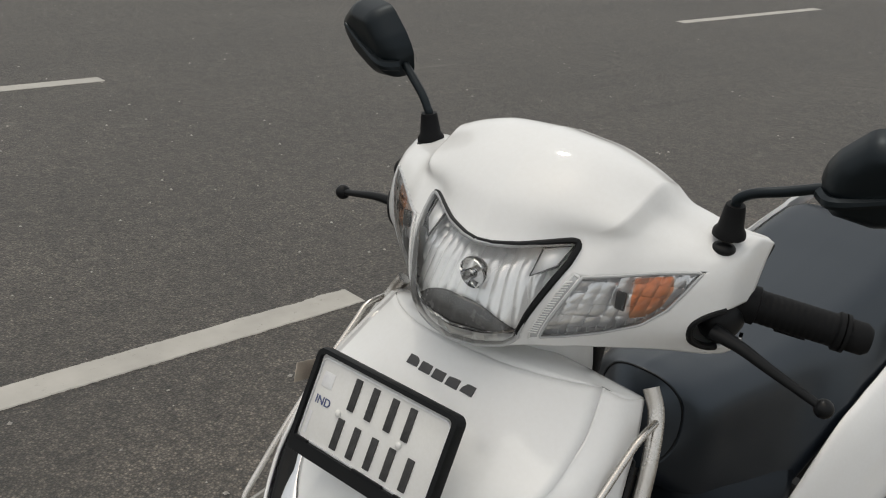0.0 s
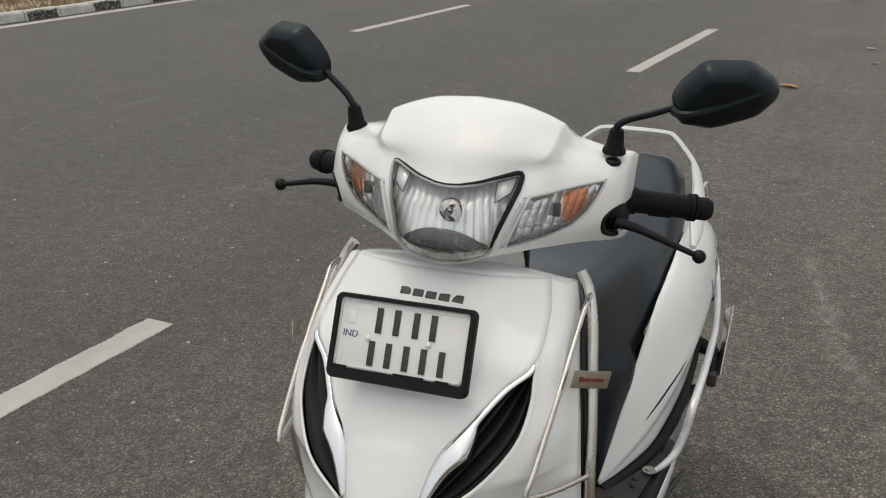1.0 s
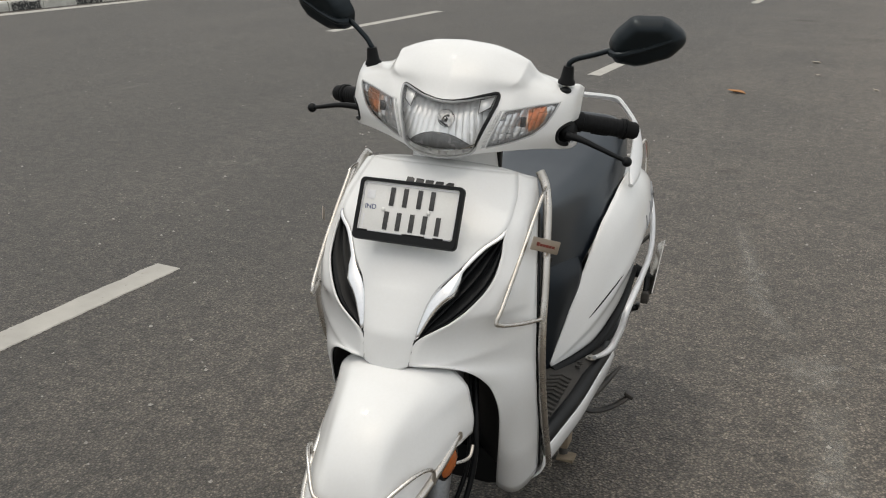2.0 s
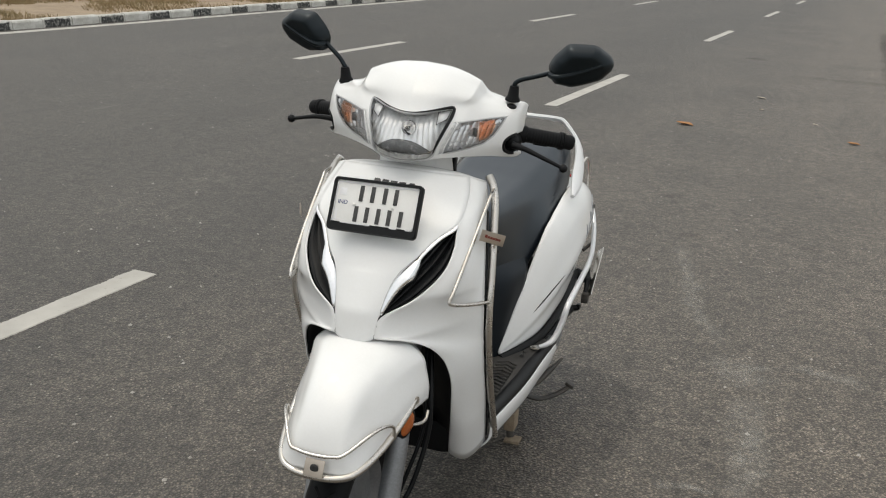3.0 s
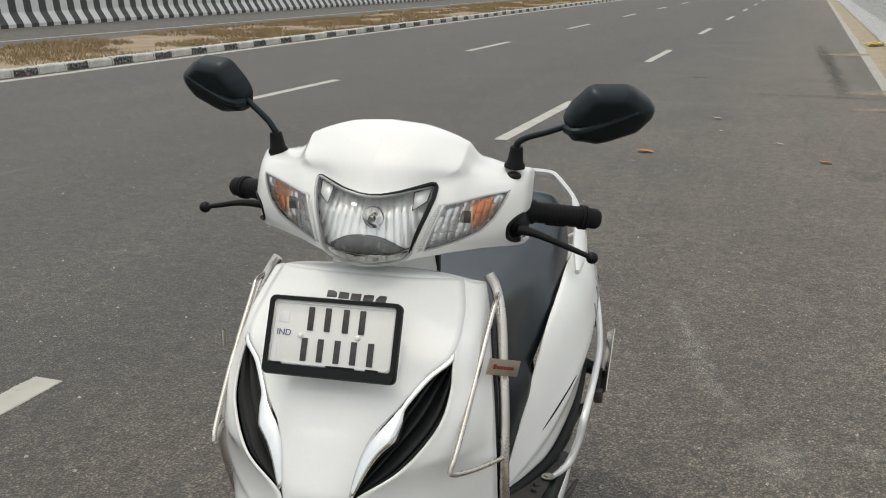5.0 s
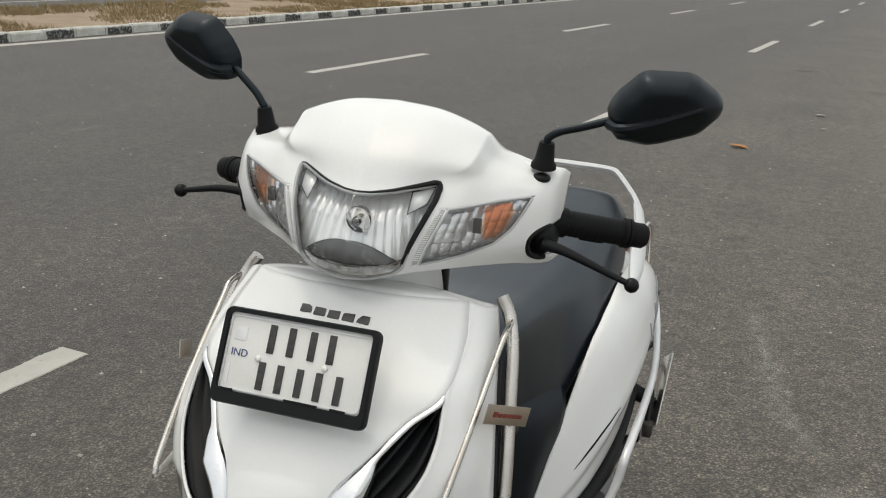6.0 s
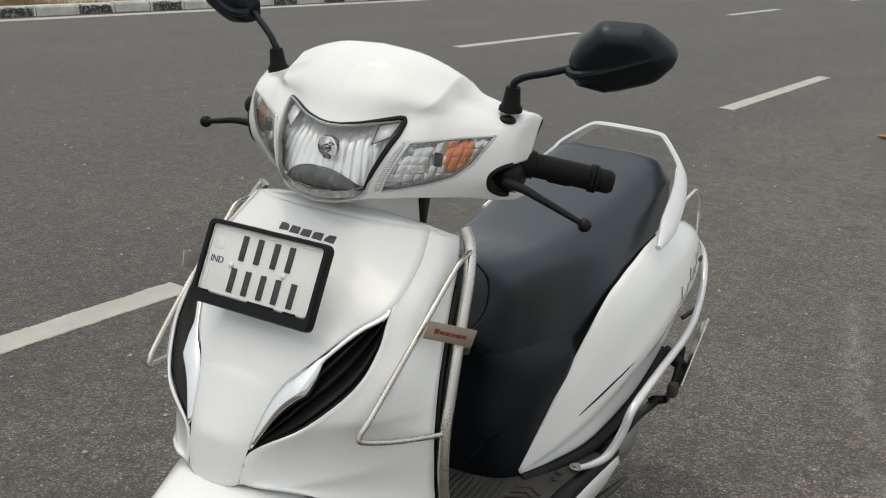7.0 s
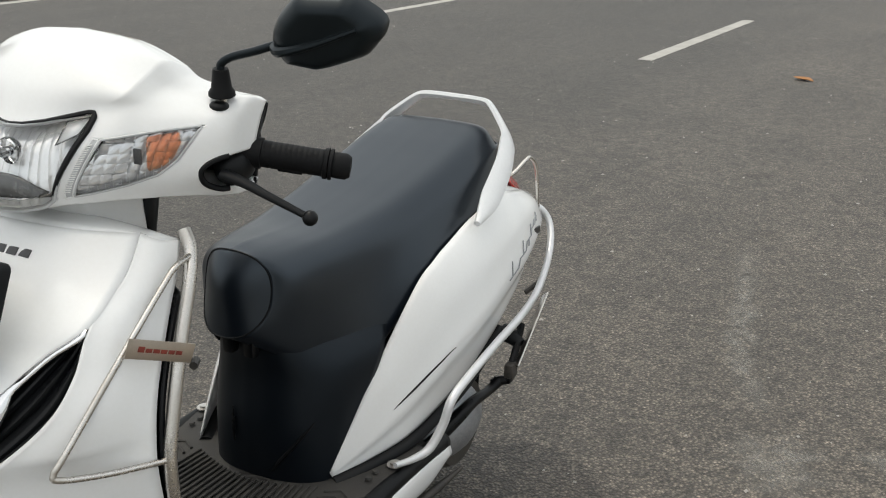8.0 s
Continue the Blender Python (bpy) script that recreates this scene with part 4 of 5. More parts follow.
for s in (1, -1):   # bright framed mirrors at both upper corners
    quad = [(s * 0.066, 1.1165), (s * 0.0915, 1.1225), (s * 0.0880, 1.1040), (s * 0.069, 1.0930)]
    face = np.array([[(x, cowl_at(x, z)[1] + d, z) for x, z in pair] for pair, d in ((quad[:2], 0.007), ((quad[3], quad[2]), 0.002))])
    part("corner_mirror", sheet(face), corner_silver, head, thick=0.002, turn=COWL)
    part("mirror_frame", tube([(x, cowl_at(x, z)[1] + (0.004 if k < 2 else 0.0), z) for k, (x, z) in enumerate(quad)], 0.0013, 6, closed=True), lamp_grey, head, turn=COWL)

brow = LAMP[:10]
brow = [(-x, z) for x, z in brow[:0:-1]] + brow
run = np.array(brow)
run_d = np.r_[0, np.cumsum(np.linalg.norm(np.diff(run, axis=0), axis=1))]
run_s = np.linspace(0, run_d[-1], 150)
seal_line = [cowl_at(float(np.interp(k, run_d, run[:, 0])), float(np.interp(k, run_d, run[:, 1])) + 0.001, 0.0035) for k in run_s]
part("lamp_seal", tube(seal_line, [0.0016, 0.0020, 0.0022, 0.0024, 0.0028, 0.0030, 0.0030, 0.0030, 0.0034, 0.0036, 0.0040, 0.0040, 0.0036, 0.0022], 8), gloss_black, head, "black rubber seal", turn=COWL)

# turn signals
for s, poly, strip in ((1, blink_r, strip_r), (-1, blink_l, strip_l)):
    line = closed_outline(poly, 72)
    mid = (s * 0.145, 1.066)
    sig = part("turn_signal", tube([cowl_at(x, z, 0.002) for x, z in line], 0.0020, 8, closed=True), frosted, scooter, "clear turn signal with amber bulb cover", turn=COWL)

    def signal_face(x, z, k):
        p = cowl_at(x, z, 0.0035)
        return (p[0], p[1] - 0.004 * (1 - k**3), p[2])

    part("signal_glass", fan(line, mid, signal_face, 6), clear, sig, turn=COWL).visible_shadow = False

    lo_x, hi_x = min(x for x, z in poly), max(x for x, z in poly)
    part("signal_reflector", fluted(poly, lo_x, hi_x, 1.024, 1.116, mid, 0.009, 0.0105, 0.0130, 0.0040, 120, 100, 0.0050), signal_silver, sig, turn=COWL)
    core = [(s * 0.154, 1.0995), (s * 0.168, 1.1022), (s * 0.183, 1.1045), (s * 0.186, 1.090), (s * 0.180, 1.072), (s * 0.169, 1.060), (s * 0.156, 1.056)]

    def amber_face(x, z, k):
        p = cowl_at(x, z, 0.0)
        return (p[0], p[1] + 0.0012 + 0.0009 * math.sin(z * 700) * math.sin(x * 800) + 0.003 * k**4, p[2])

    part("amber_cover", fan(closed_outline(core, 40), (s * 0.169, 1.081), amber_face, 10), amber_clear, sig, "amber ribbed cover", turn=COWL).visible_shadow = False
    # dark bulb holder, and lens ribs along the lower edge
    hx, hz = s * 0.1475, 1.076
    part("bulb_holder", box((0.011, 0.004, 0.020), (hx, cowl_at(hx, hz)[1] + 0.0035, hz), 0.001), lamp_grey, sig, turn=COWL)
    for k in range(11):
        ax0 = 0.103 + 0.0075 * k
        zlow = float(np.interp(ax0, (0.088, 0.108, 0.138, 0.168, 0.186), (1.0285, 1.032, 1.040, 1.052, 1.070)))
        part("lens_rib", tube([cowl_at(s * ax0, zlow + 0.002, 0.001), cowl_at(s * (ax0 + 0.001), zlow + 0.010, 0.0015)], 0.0006, 6), frosted, sig, turn=COWL)
    line2 = closed_outline(strip, 60)

    def strip_face(x, z, k):
        p = cowl_at(x, z, 0.002)
        return (p[0], p[1] - 0.003 * (1 - k**3), p[2])

    pos = part("position_lamp", fan(line2, (s * 0.0915, 1.058), strip_face, 6), frosted, scooter, "narrow ribbed clear position lamp", turn=COWL)
    for k in range(22):
        u = (k + 0.5) / 22
        q0 = np.array((0.0875, 1.034)) * (1 - u) + np.array((0.1085, 1.0955)) * u
        q1 = np.array((0.0805, 1.034)) * (1 - u) + np.array((0.1025, 1.0930)) * u
        part("lens_rib", tube([cowl_at(s * q0[0], q0[1], 0.0048), cowl_at(s * q1[0], q1[1] + 0.001, 0.0048)], 0.0007, 6), plate_white, pos, turn=COWL)
    part("lamp_rim", tube([cowl_at(x, z, 0.0018) for x, z in line2], 0.0016, 6, closed=True), white_paint, pos, turn=COWL)

for s in (1, -1):
    mouth = curve([(s * x, z) for x, z in ((0.224, 1.0235), CUT[6], CUT[0], CUT[1], CUT[2], CUT[3], (0.228, 1.070))], 30)
    part("cowl_mouth", tube([cowl_at(x, z, 0.0) for x, z in mouth], 0.0042, 8), black_plastic, cowl_part, turn=COWL)

# grips, levers, mirrors
for s in (1, -1):
    end = V((s * (0.334 if s > 0 else 0.340), 0.100, 1.047 + 0.004 * (s < 0) - 0.007 * (s > 0)))
    root = V((s * 0.205, 0.040, 1.060))
    d = (end - root).normalized()
    m = along(root, end)
    ln = (end - root).length
    prof = [(0.0, -0.01), (0.024, -0.01), (0.024, 0.012), (0.0215, 0.016), (0.0215, 0.030)]
    z = 0.030
    while z < ln - 0.032:
        prof += [(0.0187, z + 0.001), (0.0187, z + 0.0045), (0.0184, z + 0.0052), (0.0184, z + 0.0066)]
        z += 0.0072
    prof += [(0.0185, ln - 0.030), (0.0215, ln - 0.028), (0.0215, ln - 0.023), (0.019, ln - 0.022), (0.0215, ln - 0.021), (0.0215, ln - 0.017), (0.016, ln - 0.016), (0.0, ln - 0.015)]
    grip = part("handle_grip", lathe(prof, 28, m), rubber, scooter, "black ribbed rubber grip", turn=BAR)
    part("bar_end", lathe([(0.0, ln - 0.018), (0.0165, ln - 0.018), (0.018, ln - 0.014), (0.018, ln + 0.002), (0.014, ln + 0.008), (0.0, ln + 0.009)], 24, m), rubber, grip, turn=BAR)
    for k in range(5):  # raised palm ribs on the grip
        a = radians(-115 + 12 * k) if s > 0 else radians(-65 - 12 * k)
        p0, p1 = m @ V((0.0185 * math.cos(a), 0.0185 * math.sin(a), 0.055)), m @ V((0.0185 * math.cos(a), 0.0185 * math.sin(a), 0.088 - 0.005 * k))
        part("grip_rib", tube([p0, p1], 0.0022, 6), rubber, grip, turn=BAR)
    part("switch_housing", ball(0.032, (s * 0.206, 0.026, 1.042), (0.75, 1.1, 0.85)), black_plastic, scooter, "black plastic lever housing", turn=BAR)
    tip = V((s * 0.341, 0.0, 0.997)) if s > 0 else V((-0.352, -0.014, 1.036))
    near = V((s * 0.216, -0.012, 1.040)) if s > 0 else V((-0.222, -0.012, 1.046))
    mid = near.lerp(tip, 0.5) + V((0, -0.004, 0.004 if s > 0 else 0.008))
    lever = part("brake_lever", tube([near, near.lerp(mid, 0.5) + V((0, 0, 0.002)), mid, mid.lerp(tip, 0.6), tip], [0.0125, 0.0095, 0.0080, 0.0068, 0.0060], 12, 5, squash=0.7), black_plastic, scooter, "black brake lever with ball end", turn=BAR)
    part("lever_ball", ball(0.0105, tip), gloss_black, lever, turn=BAR)

    # mirror on a bent stem
    base_x = 0.202 if s > 0 else 0.219
    foot = V((s * base_x, 0.012, 1.140))
    top = V((s * (base_x + 0.003), 0.008, 1.174))
    mirror = None
    if s > 0:
        joint, far_tip = V((0.283, 0.026, 1.213)), V((0.4295, 0.058, 1.246))
        high, low = V((0.337, 0.008, 1.283)), V((0.337, 0.042, 1.188))
        bend = V((0.2075, 0.008, 1.183))
    else:
        joint, far_tip = V((-0.276, 0.016, 1.231)), V((-0.413, 0.050, 1.268))
        high, low = V((-0.321, 0.018, 1.296)), V((-0.320, 0.048, 1.199))
        bend = V((-0.2255, 0.008, 1.181))
    ax = (far_tip - joint).normalized()
    up = ((high - low) - ax * (high - low).dot(ax)).normalized()
    out = ax.cross(up) * (1 if s > 0 else -1)     # towards the front
    if out.y > 0:
        out = -out
    size = (far_tip - joint).length * 0.97
    # outline of the shell in its own plane: along 0..1, up
    shape = [(-0.015, 0.06), (0.02, 0.13), (0.10, 0.215), (0.29, 0.335), (0.34, 0.352), (0.40, 0.350), (0.72, 0.285), (0.80, 0.24), (0.95, 0.09), (0.985, 0.03), (0.985, -0.02), (0.95, -0.085), (0.80, -0.205), (0.74, -0.23), (0.40, -0.275), (0.27, -0.275), (0.07, -0.19), (0.02, -0.17), (-0.01, -0.09)]
    shape = [(a, b * 1.10 if b > 0 else b) for a, b in shape]
    line = closed_outline(shape, 96)
    pts = []
    for k in (0, 0.2, 0.4, 0.55, 0.66, 0.70, 0.74, 0.80, 0.87, 0.93, 0.97, 1.0):
        row = []
        for a, b in line:
            ca, cb = 0.45 + k * (a - 0.45), 0.05 + k * (b - 0.05)
            wall = 1 - min(1.0, (1 - k) / 0.42)
            deep = 0.028 * math.sqrt(max(0.0, 1 - wall**2)) + 0.003 * max(0, 1 - abs(cb - 0.02 - 0.10 * (ca - 0.4)) / 0.045) * (1 - k) ** 0.5 * (ca > -0.05)
            row.append(joint + ax * (ca * size) + up * (cb * size) + out * deep)
        pts.append(row)
    rim_line = [joint + ax * (a * size) + up * (b * size) for a, b in line]
    back_row = [q - out * 0.012 for q in rim_line]
    pts.append(back_row)
    mirror = part("mirror", sheet(np.array(pts), close=True), mirror_black, scooter, "black rear-view mirror on a bent stem", turn=BAR)
    inner = np.array([[joint + ax * (0.45 + k * (a - 0.45)) * size + up * (0.05 + k * (b - 0.05)) * size - out * 0.010 for a, b in line] for k in (0.0, 0.5, 0.985)])
    part("mirror_glass", sheet(inner, close=True), mirror_glass, mirror, "silvered mirror glass", turn=BAR)
    r0 = joint + ax * (-0.01 * size) + up * (-0.01 * size) + out * 0.010
    r1 = joint + ax * (0.78 * size) + up * (0.075 * size) + out * 0.028
    part("shell_ridge", tube([r0, r0.lerp(r1, 0.12) + out * 0.017, r0.lerp(r1, 0.5) + out * 0.0115 - up * 0.002, r1], [0.008, 0.0065, 0.0045, 0.003], 8, 8), mirror_black, mirror, turn=BAR)
    part("mirror_stem", tube([top - V((0, 0, 0.03)), top, bend, bend.lerp(joint, 0.2) + V((0, 0, 0.003)), bend.lerp(joint, 0.6), joint + ax * 0.012], 0.0056, 12, 6), mirror_black, mirror, turn=BAR)
    part("rubber_boot", lathe([(0.0, 0.036), (0.0098, 0.036), (0.0108, 0.033), (0.0136, 0.010), (0.0172, 0.005), (0.0177, 0.0), (0.011, 0.0)], 24, along(foot, top)), rubber, mirror, turn=BAR)
    part("mirror_bolt", lathe([(0.007, -0.022), (0.007, 0.004)], 14, along(foot, top)), steel, mirror, turn=BAR)
    local = COWL.inverted() @ BAR @ foot     # the stem's dark hole in the cowl, drawn as a flattened black ball
    part("stem_hole", ball(0.0135, (local.x, local.y - 0.008, 1.1300), (1.0, 1.0, 0.55), 12), black_plastic, cowl_part, turn=COWL)




# ---- number plate on a bracket, emblem ----
PLATE = Matrix.Translation((0.0, -0.281, 0.9165)) @ Matrix.Rotation(radians(-0.8), 4, "Y") @ Matrix.Rotation(radians(-25), 4, "X")
# in the plate's own axes x is across, z up its face, -y towards the viewer
plate = part("number_plate", box((0.199, 0.003, 0.1), (0, 0, 0.004), 0.0012), plate_white, scooter, "white number plate in a black frame", turn=PLATE)


def ring_frame(w, h, b_side, b_top, b_low, deep):
    outer = [(-w / 2, -h / 2), (w / 2, -h / 2), (w / 2, h / 2), (-w / 2, h / 2)]
    inner = [(-w / 2 + b_side, -h / 2 + b_low), (w / 2 - b_side, -h / 2 + b_low), (w / 2 - b_side, h / 2 - b_top), (-w / 2 + b_side, h / 2 - b_top)]

    def soft(poly, r, n=5):
        out = []
        for (x, z), (cx, cz) in zip(poly, ((1, 1), (-1, 1), (-1, -1), (1, -1))):
            start = {(1, 1): 180, (-1, 1): 270, (-1, -1): 0, (1, -1): 90}[(cx, cz)]
            for k in range(n + 1):
                a = radians(start + 90 * k / n)
                out.append((x + cx * r + r * math.cos(a), z + cz * r + r * math.sin(a)))
        return out

    o, i = soft(outer, 0.010), soft(inner, 0.006)
    o2 = soft([(x * 0.985, z * 0.975) for x, z in outer], 0.009)
    layers = [[(x, deep, z) for x, z in o], [(x, -deep * 0.5, z) for x, z in o], [(x, -deep, z) for x, z in o2], [(x, -deep, z) for x, z in i], [(x, 0.0, z) for x, z in i]]
    return sheet(np.array(layers), close=True)


part("plate_frame", ring_frame(0.2125, 0.121, 0.0075, 0.0065, 0.0165, 0.007), black_plastic, plate, "black plastic plate frame", turn=PLATE)
for bx, bw in ((-0.085, 0.02), (0.02, 0.045), (0.07, 0.02)):
    part("frame_clip", box((bw, 0.004, 0.003), (bx, -0.006, -0.0425), 0.001), black_plastic, plate, turn=PLATE)
part("bead", ring_frame(0.1945, 0.0945, 0.0022, 0.0022, 0.0022, 0.0016), foil, plate, turn=PLATE @ Matrix.Translation((0, -0.0018, 0.004)))
# the characters stand as plain embossed bars
for row_z, xs, h in ((0.0275, (-0.036, -0.009, 0.020, 0.046), 0.036), (-0.0195, (-0.042, -0.016, 0.011, 0.037, 0.064), 0.035)):
    for bx in xs:
        part("character_bar", box((0.0095, 0.0024, h), (bx, -0.0022, row_z), 0.001), ink, plate, "dark embossed bar", turn=PLATE)
part("hologram", box((0.017, 0.0006, 0.017), (-0.080, -0.0018, 0.028), 0.0002), foil, plate, turn=PLATE)
part("serial_bar", box((0.004, 0.0006, 0.026), (-0.089, -0.0018, -0.024), 0.0002), foil, plate, turn=PLATE)
for bx, bz in ((-0.050, 0.001), (0.042, 0.004)):
    part("rivet", ball(0.0042, (bx, -0.0028, bz), (1, 0.55, 1), 7), plate_white, plate, turn=PLATE)
part("plate_bracket", box((0.10, 0.03, 0.02), (0, 0.018, -0.02), 0.004), black_plastic, plate, turn=PLATE)


def lettering(text, size, m, mat, parent, name, deep=0.0004):
    """Flat letters in the built-in font, as a mesh."""
    cu = bpy.data.curves.new(name, "FONT")
    cu.body, cu.size, cu.extrude, cu.align_x, cu.align_y = text, size, deep, "CENTER", "CENTER"
    tmp = bpy.data.objects.new(name, cu)
    me = bpy.data.meshes.new_from_object(tmp)
    bpy.data.objects.remove(tmp)
    bpy.data.curves.remove(cu)
    me.transform(m @ Matrix.Rotation(radians(90), 4, "X"))
    me.materials.clear()
    me.materials.append(mat)
    ob = new(name, me)
    ob.parent = parent
    return ob


lettering("IND", 0.0135, PLATE @ Matrix.Translation((-0.0775, -0.0019, 0.004)), blue_ink, plate, "country_code")


def spine_at(z):
    return float(np.interp(-z, [-q for q in spine_z], spine_y))


# maker's emblem as five plain slanted blocks
for k in range(5):
    ex = -0.036 + 0.0205 * k
    ez = 0.9535 - 0.0005 * k
    ey = spine_at(ez) + (-0.110 + 0.184) * (abs(ex) / 0.172) ** 2.4
    m = Matrix.Translation((ex, ey - 0.0015, ez)) @ Matrix.Rotation(radians(-46), 4, "X")
    part("emblem_block", box((0.0172, 0.003, 0.0118), (0, 0, 0), 0.001), emblem_grey, scooter, "plain dark grey block of the emblem", turn=m)


# ---- crash guards on both sides of the shield ----
for s in (1, -1):
    path = [(0.190, -0.046, 0.966), (0.205, -0.053, 0.941), (0.219, -0.078, 0.900), (0.230, -0.112, 0.84), (0.242, -0.150, 0.76), (0.247, -0.170, 0.69), (0.249, -0.164, 0.60), (0.249, -0.124, 0.48), (0.246, -0.060, 0.36), (0.242, -0.012, 0.280)]
    guard = part("crash_guard", tube(side(path, s), 0.0092, 14, 6), steel, scooter, "bent stainless steel crash guard tube")
    w = [(0.210, -0.058, 0.938), (0.212, -0.090, 0.933), (0.210, -0.115, 0.914), (0.205, -0.205, 0.836), (0.197, -0.288, 0.757), (0.193, -0.305, 0.738), (0.197, -0.300, 0.728), (0.220, -0.245, 0.713), (0.247, -0.172, 0.700)]
    part("guard_wire", tube(side(w, s), 0.0042, 10, 7), steel, guard, "bent steel wire loop")
    part("guard_clamp", tube(side([(0.236, -0.100, 0.80), (0.228, -0.085, 0.80)], s), 0.006, 8), dark_metal, guard)
    badge_at = np.array([(0.2135, -0.196, 0.866), (0.249, -0.118, 0.834)])
    a, b = side(badge_at[0], s), side(badge_at[1], s)
    d = V(b - a).normalized()
    upv = V((-0.12 * s, -0.28, 1)).normalized()
    nrm = d.cross(upv).normalized()
    if nrm.y > 0:
        nrm = -nrm
    upv = nrm.cross(d).normalized()
    if upv.z < 0:
        upv = -upv
    mid = V((a + b) / 2) + nrm * 0.011
    mat4 = Matrix.Identity(4)
    for i, axis in enumerate((d * s, -nrm, upv)):
        mat4.col[i][:3] = axis
    mat4.translation = mid
    badge = part("guard_badge", box((0.090, 0.0016, 0.026), (0, 0, 0), 0.0007), brushed, guard, "brushed steel plate with plain red bars", turn=mat4)
    for k in range(6):
        part("red_bar", box((0.0085, 0.0008, 0.0075 if k == 0 else 0.0052), (-0.026 + 0.0102 * k, -0.0012, 0.0005 - 0.001 * (k > 0)), 0.0003), red_ink, badge, turn=mat4)


# ---- fender, front wheel, fork ----
WHEEL = V((0, -0.405, 0.217))


def fender_points():
    ridge = [(-0.613, 0.442), (-0.607, 0.488), (-0.584, 0.540), (-0.538, 0.588), (-0.470, 0.620), (-0.400, 0.637), (-0.320, 0.645)]
    half = [0.052, 0.056, 0.059, 0.066, 0.079, 0.096, 0.116]
    edge = [(0.060, -0.607, 0.434), (0.083, -0.588, 0.441), (0.100, -0.535, 0.460), (0.113, -0.470, 0.484), (0.127, -0.415, 0.502), (0.137, -0.360, 0.502), (0.145, -0.318, 0.503)]
    rows = []
    for (yy, z), w, e in zip(ridge, half, edge):
        a, b = np.array((0, yy, z)), np.array(e)
        m = np.array((w * 1.10, yy + 0.30 * (e[1] - yy), z + 0.30 * (e[2] - z)))
        rows.append([a, (w * 0.45, yy + 0.001, z - 0.002), (w * 0.82, yy + 0.10 * (e[1] - yy), z + 0.10 * (e[2] - z)), m, m + (b - m) * 0.30 + np.array((0.004, 0, 0)), m + (b - m) * 0.68 + np.array((0.006, 0, 0)), b])
    return grid_points(rows, 28, 48)


fender = part("front_fender", sheet(mirrored(fender_points())), white_paint, scooter, "white glossy front fender", thick=0.004, turn=FORK)
tyre_prof = [(0.140, -0.030), (0.165, -0.042), (0.190, -0.045), (0.206, -0.034), (0.214, -0.018), (0.217, 0.0), (0.214, 0.018), (0.206, 0.034), (0.190, 0.045), (0.165, 0.042), (0.140, 0.030)]
SPIN = Matrix.Rotation(radians(90), 4, "Y")


def wheel(at, turn, label):
    m = Matrix.Translation(at) @ SPIN
    w = part("wheel", lathe(tyre_prof, 64, m), rubber, scooter, label, turn=turn)
    part("rim", lathe([(0.142, -0.032), (0.136, -0.030), (0.118, -0.012), (0.060, -0.014), (0.030, -0.026), (0.0, -0.026)], 40, m), alloy, w, turn=turn)
    part("rim", lathe([(0.142, 0.032), (0.136, 0.030), (0.118, 0.012), (0.060, 0.014), (0.030, 0.026), (0.0, 0.026)], 40, m), alloy, w, turn=turn)
    for k in range(40):
        a = 2 * math.pi * k / 40
        for z in (-0.022, 0.022):
            p = m @ V((0.2125 * math.cos(a), 0.2125 * math.sin(a), z))
            q = m @ V((0.2155 * math.cos(a + 0.09), 0.2155 * math.sin(a + 0.09), z * 0.25))
            part("tread_block", tube([p, q], 0.0035, 5), rubber, w, turn=turn)
    return w


wheel(WHEEL, FORK, "black front tyre on a grey rim")
wheel(V((0, 0.835, 0.217)), None, "black rear tyre on a grey rim")
for s in (1, -1):
    fork = part("fork_leg", tube([(s * 0.088, -0.40, 0.21), (s * 0.088, -0.345, 0.36), (s * 0.082, -0.27, 0.52), (s * 0.07, -0.17, 0.72)], [0.026, 0.025, 0.021, 0.021], 18, 5), alloy, scooter, "grey fork leg", turn=FORK)
    part("axle_nut", lathe([(0.0, 0.014), (0.012, 0.014), (0.014, 0.0)], 6, along((s * 0.110, -0.40, 0.217), (s * 0.2, -0.40, 0.217))), dark_metal, fork, turn=FORK)
    # round amber reflector on the fork
    ra, rb = V((s * 0.116, -0.405, 0.478)), V((s * 0.30, -0.445, 0.470))
    ref = part("fork_reflector", lathe([(0.0, 0.0), (0.033, 0.0), (0.034, 0.012), (0.029, 0.014)], 28, along(ra, rb)), black_plastic, scooter, "round amber reflector in black housing", turn=FORK)
    part("amber_disc", lathe([(0.028, 0.013), (0.022, 0.017), (0.0, 0.019)], 28, along(ra, rb)), amber, ref, turn=FORK)
# fender guard: heavy lower bow, thin upper bow, mounting plate
bow = [(0.130, -0.372, 0.520), (0.126, -0.42, 0.500), (0.110, -0.515, 0.468), (0.086, -0.590, 0.448), (0.054, -0.620, 0.440), (0, -0.626, 0.437)]
bow = bow + [(-x, yy, z) for x, yy, z in bow[-2::-1]]
fguard = part("fender_guard", tube(bow, 0.0078, 12, 6), steel, scooter, "steel fender guard bow", turn=FORK)
up_bow = [(0.122, -0.480, 0.476), (0.120, -0.488, 0.508), (0.104, -0.536, 0.520), (0.062, -0.608, 0.492), (0.040, -0.620, 0.486), (0, -0.624, 0.484)]
up_bow = up_bow + [(-x, yy, z) for x, yy, z in up_bow[-2::-1]]
part("guard_wire", tube(up_bow, 0.0038, 10, 6), steel, fguard, turn=FORK)
part("guard_badge", box((0.042, 0.0015, 0.036), (0.003, -0.629, 0.458), 0.0006, turn=Matrix.Rotation(radians(-24), 4, "X")), brushed, fguard, "brushed steel plate with a plain dark mark", turn=FORK)
